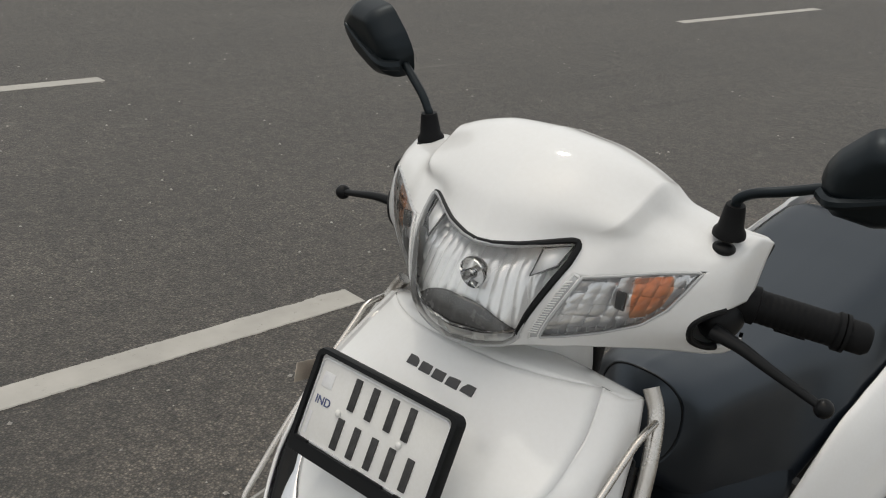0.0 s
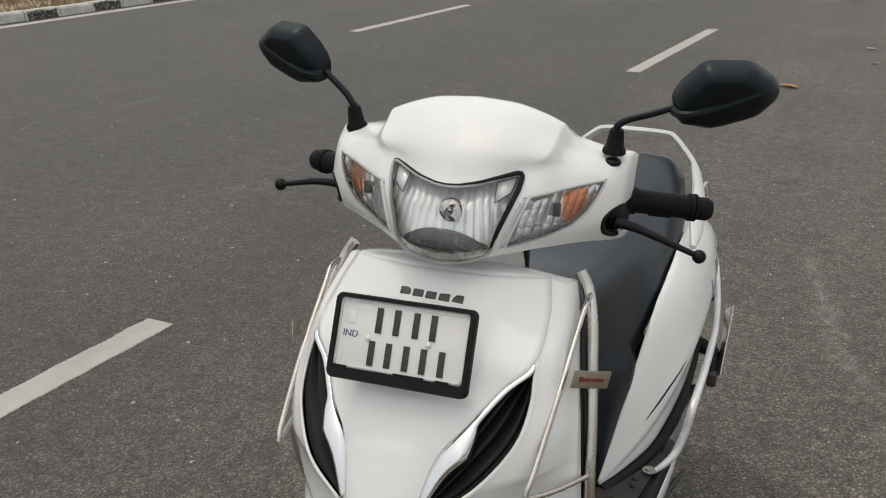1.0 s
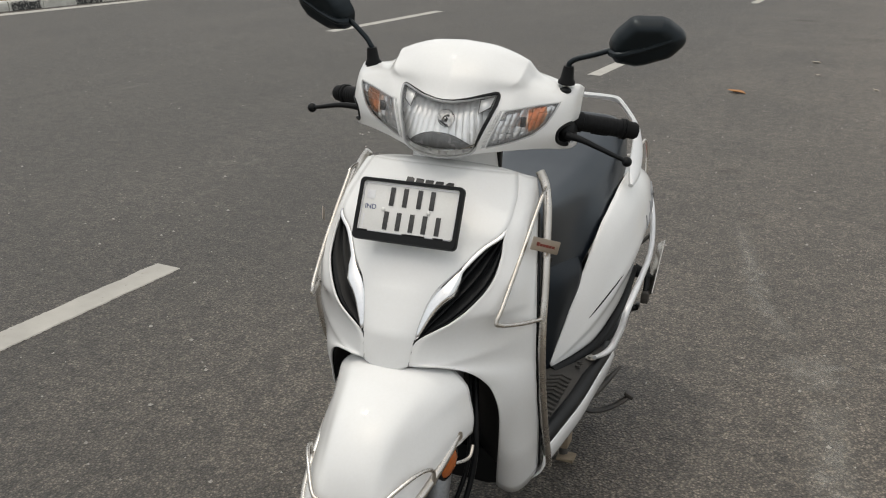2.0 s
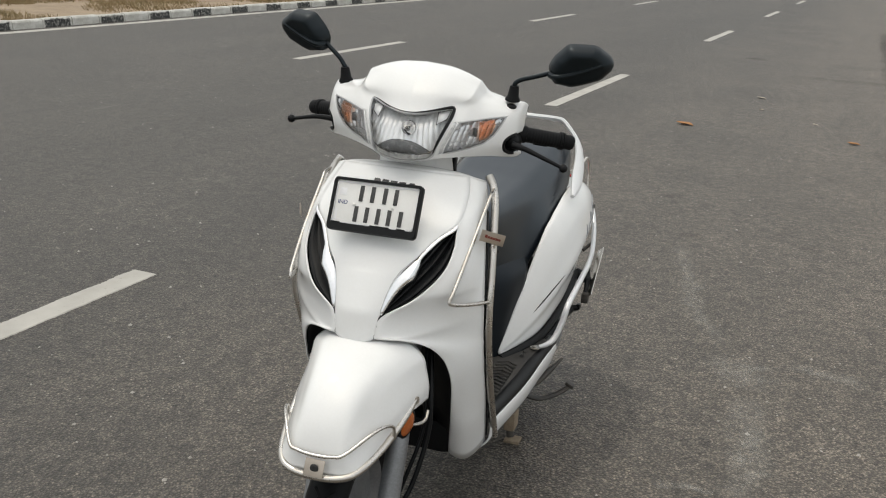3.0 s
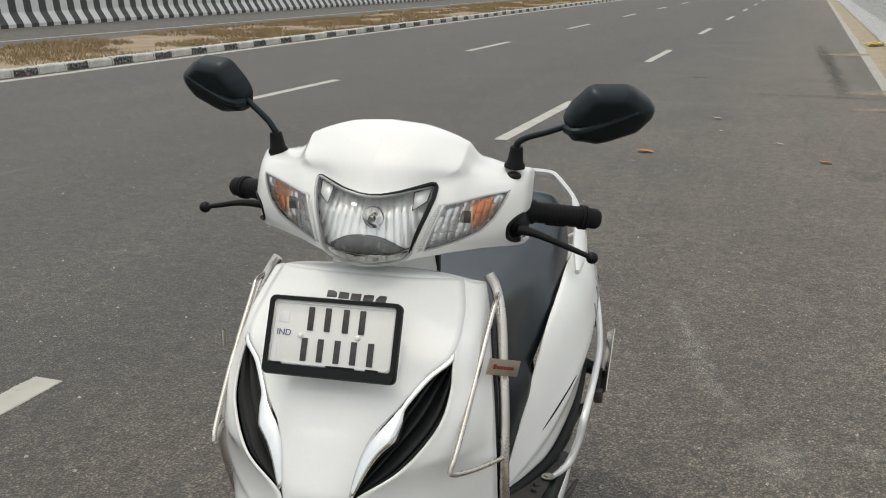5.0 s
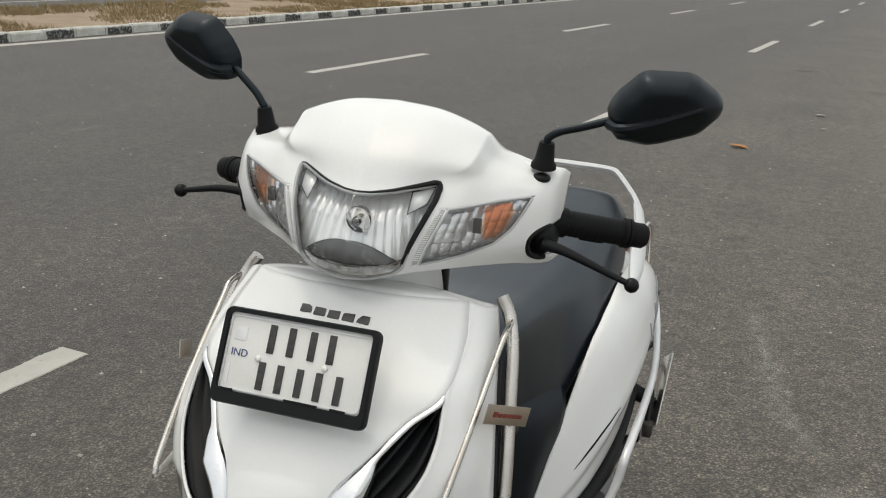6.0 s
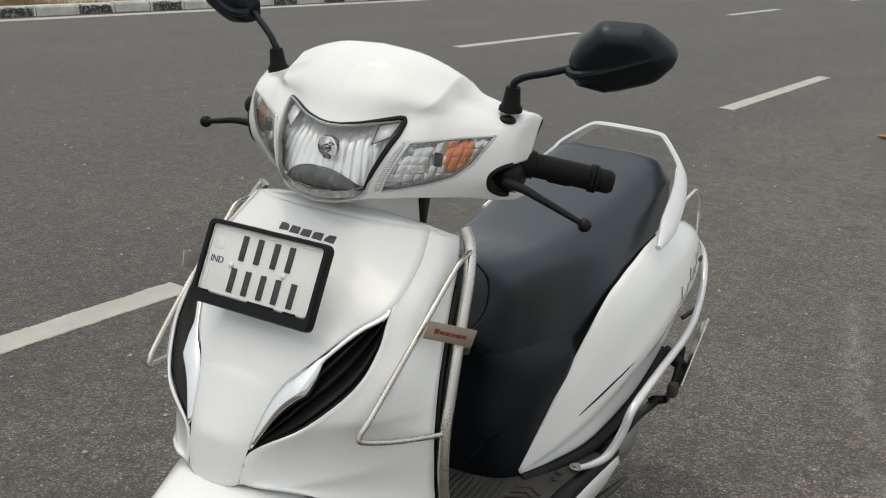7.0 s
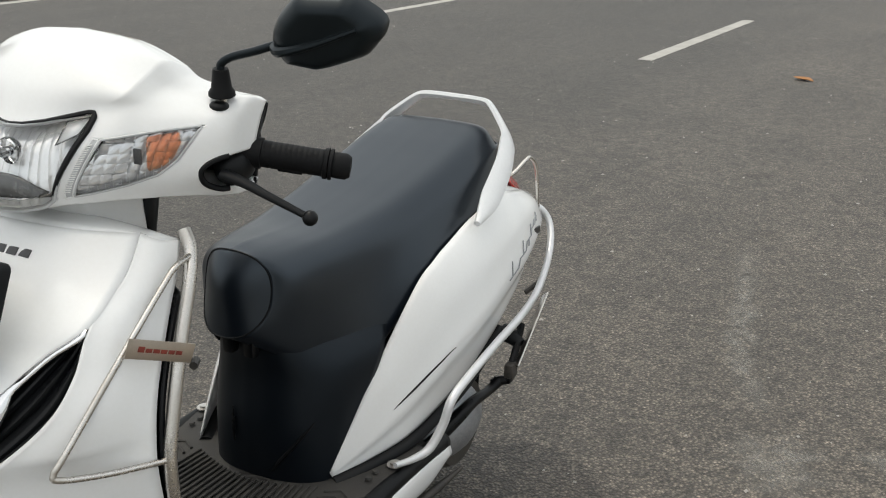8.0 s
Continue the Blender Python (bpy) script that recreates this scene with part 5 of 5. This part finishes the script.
part("badge_mark", ball(0.012, (0.004, -0.631, 0.458), (0.8, 0.15, 0.9), 7), ink, fguard, turn=FORK)
for s in (1, -1):
    part("guard_bolt", lathe([(0.0, 0.006), (0.009, 0.006), (0.011, 0.0)], 14, along((s * 0.131, -0.372, 0.520), (s * 0.3, -0.44, 0.54))), steel, fguard, turn=FORK)
# brake cables and wire hook beside the fork
part("brake_cable", tube([(0.12, -0.20, 0.62), (0.150, -0.27, 0.50), (0.155, -0.29, 0.40), (0.135, -0.33, 0.28), (0.10, -0.37, 0.20)], 0.006, 10, 8), black_plastic, scooter, "black brake cable")
part("brake_cable", tube([(0.11, -0.20, 0.62), (0.138, -0.27, 0.50), (0.140, -0.285, 0.40), (0.118, -0.32, 0.30), (0.095, -0.34, 0.22)], 0.005, 10, 8), black_plastic, scooter, "black brake cable")
part("cable_hook", tube([(0.120, -0.37, 0.452), (0.146, -0.345, 0.448), (0.158, -0.325, 0.452), (0.157, -0.305, 0.466)], 0.0035, 8, 5), steel, scooter, "bent steel wire hook")


# ---- seat, cover under it, side panels ----
SEAT = [(0.256, 0.795, 0.074, 0.080, 0.640), (0.310, 0.801, 0.092, 0.092, 0.618), (0.37, 0.797, 0.106, 0.114, 0.576), (0.47, 0.794, 0.122, 0.155, 0.560), (0.60, 0.808, 0.139, 0.193, 0.662),
        (0.70, 0.826, 0.149, 0.198, 0.702), (0.80, 0.847, 0.156, 0.200, 0.728), (0.90, 0.871, 0.158, 0.193, 0.757), (0.985, 0.887, 0.154, 0.172, 0.790), (1.025, 0.878, 0.140, 0.146, 0.806)]


def oval_at(a, k=1.0):
    """Rim of the padded seat front, at an angle from its side."""
    ca, sa = math.cos(a), math.sin(a)
    return np.array((0.073 * math.copysign(abs(ca) ** 0.8, ca) * k, 0.252 + 0.020 * sa + 0.030 * abs(ca) ** 2.0, 0.724 + 0.075 * math.copysign(abs(sa) ** 0.85, sa) * k))


rows = [[oval_at(radians(a)) for a in (90, 66, 45, 20, -15, -50, -80)]]
for yy, zt, w, xb, zb in SEAT[1:]:
    e = max(0.0, 1 - (yy - 0.25) / 0.25) ** 2
    rows.append([(0, yy, zt), (0.5 * w, yy, zt - 0.002 - 0.010 * e), (0.84 * w, yy, zt - 0.010 - 0.020 * e), (w + 0.007, yy, zt - 0.042 - 0.016 * e), (w + 0.32 * (xb - w) + 0.009, yy, zt * 0.45 + zb * 0.55), (xb, yy, zb), (xb - 0.012, yy, zb - 0.024)])
pts = grid_points(rows, 48, 90)
rear = []
for f, dy in ((0.93, 0.010), (0.78, 0.019), (0.5, 0.026), (0.05, 0.029)):
    row = pts[-1].copy()
    row[:, 0] *= f
    row[:, 1] += dy
    row[:, 2] = 0.835 + (row[:, 2] - 0.835) * f
    rear.append(row)
seat = part("seat", sheet(mirrored(np.concatenate([pts, np.array(rear)]))), vinyl, scooter, "long black vinyl dual seat", thick=0.003)
# oval padded front of the seat with piping
oval = [tuple(oval_at(2 * math.pi * k / 48)) for k in range(48)]
pad = []
for k in np.linspace(0, 1, 8):
    pad.append([(x * k, 0.246 + (yy - 0.246) * k**2 - 0.010 * (1 - k**2), 0.724 + (z - 0.724) * k) for x, yy, z in oval])
front_pad = part("seat_nose", sheet(np.array(pad), close=True), vinyl, seat, "smooth black oval seat front")
part("seat_piping", tube(oval, 0.0018, 8, closed=True), black_plastic, front_pad)
COVER = [[(0, 0.283, 0.335), (0.06, 0.287, 0.335), (0.11, 0.302, 0.335), (0.142, 0.328, 0.338), (0.150, 0.36, 0.34)],
         [(0, 0.276, 0.45), (0.06, 0.281, 0.45), (0.11, 0.304, 0.45), (0.148, 0.352, 0.45), (0.164, 0.41, 0.45)],
         [(0, 0.288, 0.55), (0.06, 0.293, 0.55), (0.107, 0.318, 0.55), (0.151, 0.380, 0.56), (0.180, 0.475, 0.56)],
         [(0, 0.278, 0.63), (0.05, 0.284, 0.63), (0.080, 0.308, 0.63), (0.112, 0.40, 0.622), (0.152, 0.54, 0.625)]]
cover = part("body_cover", sheet(mirrored(grid_points(COVER, 28, 28))), cover_plastic, scooter, "black plastic cover below the seat", thick=0.004)
part("cover_slot", tube([(-0.026, 0.275, 0.486), (-0.024, 0.271, 0.448), (-0.026, 0.273, 0.412)], [0.001, 0.0035, 0.001], 8, 5), gloss_black, cover)
part("cover_crease", tube([(0.052, 0.279, 0.365), (0.072, 0.281, 0.392), (0.108, 0.299, 0.440), (0.138, 0.339, 0.490)], [0.001, 0.0045, 0.0035, 0.0005], 8, 6), gloss_black, cover)
for hx in (-0.012, 0.034):
    part("cover_hook", box((0.022, 0.022, 0.05), (hx, 0.266, 0.630), 0.006), gloss_black, cover)

UPPER = [(0.147, 0.331, 0.360), (0.163, 0.395, 0.45), (0.180, 0.475, 0.555), (0.200, 0.598, 0.680), (0.205, 0.70, 0.714), (0.204, 0.80, 0.736), (0.203, 0.95, 0.746), (0.190, 1.07, 0.722), (0.125, 1.190, 0.684)]
LOWER = [(0.150, 0.334, 0.352), (0.190, 0.41, 0.362), (0.226, 0.50, 0.378), (0.247, 0.62, 0.408), (0.252, 0.72, 0.432), (0.247, 0.86, 0.475), (0.224, 1.01, 0.525), (0.178, 1.13, 0.570), (0.112, 1.225, 0.600)]
NP = 72
upper, lower = curve(UPPER, NP), curve(LOWER, NP)
upper[:, 2] -= 0.006 * np.exp(-((upper[:, 1] - 0.63) / 0.03) ** 2)
rows = []
for k in range(NP + 1):
    t = k / NP
    row = []
    for u in np.linspace(0, 1, 21):
        q = upper[k] + (lower[k] - upper[k]) * u
        b = (0.030 + 0.030 * min(1.0, max(0.0, t - 0.25) * 2.2)) * math.sin(math.pi * u) ** 0.8 * min(1, t * 3)
        b += 0.008 * math.exp(-((u - 0.62) / 0.10) ** 2) * min(1, t * 3) - 0.006 * math.exp(-((u - 0.78) / 0.08) ** 2) * min(1, t * 3)
        row.append(q + np.array([0.9 * b, 0.0, 0.25 * b]))
    rows.append(row)
body_side = np.array(rows)
for s in (1, -1):
    pan = part("side_panel", sheet(side(body_side, s)), white_paint, scooter, "white glossy rear side panel", thick=0.004)
    part("panel_slit", tube([side(body_side[15 + k, 10] * (1 - k / 12) + body_side[15 + k, 12] * (k / 12), s) + np.array([s * 0.003, 0, 0.001]) for k in range(13)], [0.0006, 0.0018, 0.0022, 0.0020, 0.0014, 0.0006], 8), black_plastic, pan)
    low = body_side[:46, -1] + np.array([0.004, 0.0, -0.012])
    part("lower_trim", tube(side(low, s), 0.016, 10, squash=0.8), black_plastic, scooter, "black lower trim strip")
    # chrome model script as plain slanted strokes
    for k in range(7):
        q = body_side[46 + 2 * k, 12 - 5 * k // 8]
        p = body_side[47 + 2 * k, 10 - 5 * k // 8 + (k % 2)]
        part("emblem_stroke", tube(side([q + np.array([0.004, 0, 0.001]), p + np.array([0.004, 0, 0.001])], s), 0.0015, 6), alloy, pan, "plain chrome stroke of the emblem")
    part("emblem_stroke", tube(side(np.array([body_side[45 + k, 12 - 5 * k // 16] for k in range(15)]) + np.array([0.004, 0, 0]), s), 0.0014, 6), alloy, pan)
    part("emblem_patch", box((0.004, 0.032, 0.016), tuple(side(body_side[57, 11], s) + np.array([s * 0.002, 0, 0])), 0.001), emblem_grey, pan)

# tail: cap between the panels, lamp
rows = []
for k in range(48, NP + 1, 2):
    q = upper[k]
    rows.append([(0, q[1] + 0.012, q[2] + 0.012), (q[0] * 0.5, q[1] + 0.008, q[2] + 0.010), tuple(q)])
part("tail_cap", sheet(mirrored(np.array(rows))), white_paint, scooter, "white tail cap", thick=0.004)
tail = [[(0, 1.185, 0.748), (0.06, 1.178, 0.745), (0.115, 1.145, 0.738), (0.158, 1.090, 0.730)], [(0, 1.262, 0.690), (0.06, 1.25, 0.688), (0.118, 1.218, 0.682), (0.160, 1.130, 0.690)], [(0, 1.258, 0.62), (0.06, 1.246, 0.62), (0.108, 1.220, 0.628), (0.132, 1.195, 0.635)]]
part("tail_lamp", sheet(mirrored(grid_points(tail, 16, 12))), red_lens, scooter, "red tail lamp", thick=0.004)

# grab rail
rail = [(0.234, 0.765, 0.742), (0.226, 0.830, 0.772), (0.207, 0.930, 0.822), (0.188, 0.985, 0.855), (0.176, 1.006, 0.872), (0.150, 1.022, 0.896), (0.114, 1.040, 0.924), (0.094, 1.048, 0.932), (0.050, 1.054, 0.934), (0, 1.056, 0.934)]
full = curve(rail + [(-x, yy, z) for x, yy, z in rail[-2::-1]], 108)
for q in full:
    k = max(0.0, (q[1] - 0.60) / 0.45)
    q[1] -= 0.09 * q[0] * k
    q[0] += 0.020 * k
    q[2] -= 0.006 * k
rows = []
for k, q in enumerate(full):
    t = full[min(k + 1, len(full) - 1)] - full[max(k - 1, 0)]
    t = t / np.linalg.norm(t)
    outw = np.array([q[0] * 1.6, max(0.05, q[1] - 0.75) * 0.9, 0.35])
    outw = outw - t * (outw @ t)
    outw = outw / np.linalg.norm(outw)
    upw = np.cross(t, outw)
    e = min(1.0, 0.25 + min(k, len(full) - 1 - k) / 9)
    back_k = min(1.0, abs(q[0]) / 0.2)
    wd, th = (0.0095 + 0.0170 * back_k**2) * e, 0.0070
    rows.append([q + outw * (th * a) + upw * (wd * b) for a, b in ((1, -0.55), (1.05, 0.0), (1, 0.55), (0.4, 1), (-0.6, 0.9), (-1, 0.3), (-1, -0.3), (-0.6, -0.9), (0.4, -1))])
bm = sheet(np.array(rows), close=True)
bmesh.ops.holes_fill(bm, edges=[e for e in bm.edges if e.is_boundary], sides=12)
part("grab_rail", bm, silver_white, scooter, "silver-painted rear grab rail")
# tail guard tubes, rear wire loop
for s in (1, -1):
    path = [(0.250, 0.400, 0.368), (0.262, 0.450, 0.358), (0.278, 0.488, 0.366), (0.294, 0.515, 0.410), (0.302, 0.535, 0.455), (0.305, 0.60, 0.474), (0.305, 0.73, 0.490), (0.298, 0.88, 0.495), (0.282, 1.01, 0.505), (0.254, 1.14, 0.548), (0.224, 1.205, 0.600), (0.196, 1.200, 0.640), (0.170, 1.17, 0.655)]
    if s < 0:   # on the muffler side the tube starts behind the panel
        path = [(0.235, 0.66, 0.440), (0.280, 0.69, 0.470)] + path[6:]
    tg = part("tail_guard", tube(side(path, s), [0.0055, 0.0075] + [0.0095] * (len(path) - 2), 14, 6), silver, scooter, "silver side guard tube")
    part("guard_washer", lathe([(0.0, 0.006), (0.008, 0.006), (0.009, 0.002), (0.015, 0.002), (0.015, 0.0)], 18, along((s * 0.237, 0.420, 0.355), (s * 0.237, 0.418, 0.5))), steel, tg)
    part("guard_strut", tube(side([(0.245, 1.02, 0.49), (0.27, 1.06, 0.512)], s), 0.006, 8), dark_metal, tg)
loop = [(0.170, 0.985, 0.765), (0.200, 1.020, 0.772), (0.214, 1.070, 0.796), (0.218, 1.088, 0.799), (0.222, 1.112, 0.775), (0.223, 1.122, 0.740), (0.222, 1.140, 0.660), (0.218, 1.155, 0.615)]
for s in (1, -1):
    part("rear_loop", tube([(x * s + 0.016 * (1 - s), yy, z) for x, yy, z in loop], 0.0042, 8, 6), steel, scooter, "thin bent steel wire loop beside the tail")

# passenger foot plate and bracket
for s in (1, -1):
    a, b = V((s * 0.318, 0.815, 0.400)), V((s * 0.320, 0.973, 0.519))
    d = (b - a).normalized()
    upv = V((s * 0.6, -0.3, 0.65))
    upv = (upv - d * upv.dot(d)).normalized()
    m4 = Matrix.Identity(4)
    for i, axis in enumerate((d, upv.cross(d), upv)):
        m4.col[i][:3] = axis
    m4.translation = (a + b) / 2
    fp = part("foot_plate", box((0.195, 0.004, 0.034), (0, 0, 0), 0.0015), steel, scooter, "thin steel foot plate on a black bracket", turn=m4)
    part("plate_bracket", tube(side([(0.255, 0.87, 0.455), (0.285, 0.868, 0.445), (0.308, 0.865, 0.435)], s), [0.020, 0.017, 0.013], 10, 5), black_plastic, fp)
    part("bracket_cap", box((0.024, 0.03, 0.034), (s * 0.308, 0.812, 0.395), 0.006), dark_metal, fp)
    part("plate_bracket", tube(side([(0.292, 0.90, 0.465), (0.303, 0.85, 0.43), (0.306, 0.815, 0.40)], s), 0.009, 8, 4), black_plastic, fp)

# floorboard with mat, side skirts
FL = [[(0, -0.05, 0.345), (0.12, -0.05, 0.345), (0.200, -0.05, 0.342), (0.226, -0.05, 0.336)], [(0, 0.10, 0.338), (0.12, 0.10, 0.338), (0.205, 0.10, 0.336), (0.234, 0.10, 0.332)], [(0, 0.25, 0.338), (0.12, 0.25, 0.338), (0.212, 0.25, 0.336), (0.246, 0.25, 0.333)], [(0, 0.40, 0.345), (0.12, 0.40, 0.345), (0.222, 0.40, 0.345), (0.252, 0.40, 0.342)], [(0, 0.50, 0.352), (0.12, 0.50, 0.352), (0.232, 0.50, 0.352), (0.256, 0.50, 0.350)]]
board = part("floorboard", sheet(mirrored(grid_points(FL, 28, 28))), mat_rubber, scooter, "dusty black ribbed rubber floor mat", thick=0.010)
for k in range(-11, 12):     # long ribs that fan out before the seat cover
    x0 = 0.0125 * k
    y1 = 0.262 + 0.9 * abs(x0) ** 1.6
    part("mat_rib", tube([(x0 * 1.25, 0.09, 0.3455), (x0 * 1.1, 0.17, 0.3455), (x0, y1, 0.3465)], 0.0030, 6, 4), mat_rubber, board)
for s in (1, -1):
    for k in range(16):      # slanted ribs along both sides
        yy = -0.02 + 0.021 * k
        part("mat_rib", tube([(s * 0.158, yy, 0.3455), (s * 0.186, yy + 0.016, 0.3455), (s * 0.214, yy, 0.3450)], 0.0032, 6), mat_rubber, board)
    for k in range(5):
        part("mat_rib", tube([(s * 0.02, -0.03 + 0.022 * k, 0.347), (s * 0.15, -0.02 + 0.022 * k, 0.347)], 0.0030, 6), mat_rubber, board)
    for yy in (0.36, 0.385, 0.44, 0.465):
        part("mat_stud", lathe([(0.0, 0.004), (0.005, 0.004), (0.007, 0.0)], 10, Matrix.Translation((s * 0.215, yy, 0.352))), mat_rubber, board)
    yk = [-0.045, 0.10, 0.25, 0.40, 0.52, 0.605]
    tops = [0.338, 0.330, 0.328, 0.332, 0.326, 0.312]
    outs = [0.236, 0.246, 0.258, 0.264, 0.266, 0.262]
    rows = [[(o - 0.028, yy, z + 0.012), (o - 0.012, yy, z + 0.016), (o - 0.001, yy, z + 0.006), (o, yy, z - 0.006)] for yy, z, o in zip(yk, tops, outs)]
    part("skirt_trim", sheet(side(grid_points(rows, 10, 30), s)), black_plastic, scooter, "black top edge of the side skirt", thick=0.004)
    rows = [[(o, yy, z - 0.008), (o + 0.004, yy, z - 0.025), (o - 0.002, yy, z - 0.060 + 0.03 * (k == 5)), (o - 0.022, yy, z - 0.082 + 0.055 * (k == 5))] for k, (yy, z, o) in enumerate(zip(yk, tops, outs))]
    part("side_skirt", sheet(side(grid_points(rows, 10, 30), s)), white_paint, scooter, "white glossy floor side skirt", thick=0.004)

# engine case, belly, stands, pedal
part("engine_case", joined(box((0.20, 0.52, 0.17), (0.06, 0.66, 0.245), 0.05, segments=3), lathe([(0.0, 0.03), (0.10, 0.03), (0.115, 0.0)], 28, along((0.16, 0.80, 0.24), (0.3, 0.80, 0.24)))), dark_metal, scooter, "dark engine and drive case")
part("belly", box((0.30, 0.52, 0.10), (0, 0.20, 0.265), 0.035), black_plastic, scooter, "black underside of the floor")
part("muffler", tube([(-0.16, 0.45, 0.20), (-0.18, 0.60, 0.24), (-0.19, 0.72, 0.28), (-0.19, 1.10, 0.33)], [0.02, 0.035, 0.06, 0.055], 20, 6), dark_metal, scooter, "dark exhaust muffler")
part("rear_mudguard", sheet(mirrored(np.array([[(x, 0.835 + 0.27 * math.cos(a), 0.217 + 0.27 * math.sin(a)) for x in (0, 0.05, 0.075)] for a in np.linspace(-0.2, 2.0, 20)]))), black_plastic, scooter, thick=0.004)
part("kick_pedal", tube([(0.20, 0.62, 0.275), (0.232, 0.70, 0.315), (0.240, 0.76, 0.325), (0.246, 0.83, 0.322), (0.252, 0.862, 0.330)], [0.018, 0.016, 0.013, 0.011, 0.014], 12, 6), gloss_black, scooter, "black kick-start pedal")
part("pedal_peg", joined(tube([(0.240, 0.852, 0.326), (0.256, 0.864, 0.332), (0.276, 0.874, 0.334)], [0.010, 0.012, 0.010], 10, 5), box((0.014, 0.026, 0.020), (0.277, 0.876, 0.338), 0.005)), gloss_black, scooter, "black folding peg of the kick pedal")
part("gear_cover", ball(0.10, (0.175, 0.74, 0.27), (0.75, 1.3, 0.75)), alloy, scooter, "grey gearbox cover")
hook = [(0.165, 0.52, 0.165), (0.20, 0.55, 0.135), (0.235, 0.575, 0.122), (0.275, 0.61, 0.128), (0.303, 0.632, 0.143), (0.320, 0.645, 0.155)]
stand = part("centre_stand", tube(hook, [0.013, 0.012, 0.010, 0.010, 0.010, 0.008], 10, 6, squash=0.7), dark_metal, scooter, "dark steel centre stand with foot lever")
part("lever_tip", box((0.030, 0.026, 0.012), (0.316, 0.643, 0.157), 0.004, turn=Matrix.Rotation(radians(25), 4, "Y")), dark_metal, stand)
for s in (1, -1):
    part("stand_leg", tube(side([(0.12, 0.545, 0.20), (0.145, 0.51, 0.10), (0.165, 0.495, 0.012)], s), [0.016, 0.014, 0.013], 10, 5), dark_metal, stand)
    part("stand_foot", box((0.05, 0.045, 0.010), (s * 0.175, 0.490, 0.006), 0.003), rusty, stand)
side_stand = part("side_stand", tube([(0.195, 0.40, 0.235), (0.235, 0.47, 0.22), (0.262, 0.555, 0.232), (0.285, 0.62, 0.25)], [0.011, 0.010, 0.009, 0.004], 10, 6), dark_metal, scooter, "dark folded side stand")
part("stand_block", box((0.035, 0.055, 0.06), (0.170, 0.470, 0.085), 0.008), rusty, stand, "rusty brown stand pad")

# the tail is narrowed and swung to one side to fit the camera's view
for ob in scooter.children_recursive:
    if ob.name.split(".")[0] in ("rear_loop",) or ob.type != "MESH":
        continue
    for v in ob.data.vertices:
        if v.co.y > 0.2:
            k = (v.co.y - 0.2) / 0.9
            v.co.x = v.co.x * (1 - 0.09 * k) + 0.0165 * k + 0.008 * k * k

# fits the camera's view: cowl end and panel moved out, leg and cover in
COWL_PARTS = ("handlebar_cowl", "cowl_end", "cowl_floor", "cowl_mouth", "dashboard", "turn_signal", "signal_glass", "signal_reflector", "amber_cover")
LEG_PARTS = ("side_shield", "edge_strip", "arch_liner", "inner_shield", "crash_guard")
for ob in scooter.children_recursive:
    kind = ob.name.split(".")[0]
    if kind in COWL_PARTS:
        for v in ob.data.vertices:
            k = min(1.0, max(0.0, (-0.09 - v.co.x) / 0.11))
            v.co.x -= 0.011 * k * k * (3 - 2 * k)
    elif kind == "side_panel":
        for v in ob.data.vertices:
            if v.co.x < -0.1 and v.co.y < 0.62:
                v.co.x -= 0.016 * (0.62 - v.co.y) / 0.29
    elif kind == "body_cover":
        for v in ob.data.vertices:
            v.co.x += 0.026 * min(1.0, max(0.0, -v.co.x / 0.13))
    elif kind in LEG_PARTS:
        for v in ob.data.vertices:
            k = min(1.0, max(0.0, (0.66 - v.co.z) / 0.12)) * min(1.0, max(0.0, (-0.12 - v.co.x) / 0.10))
            v.co.x += 0.018 * k
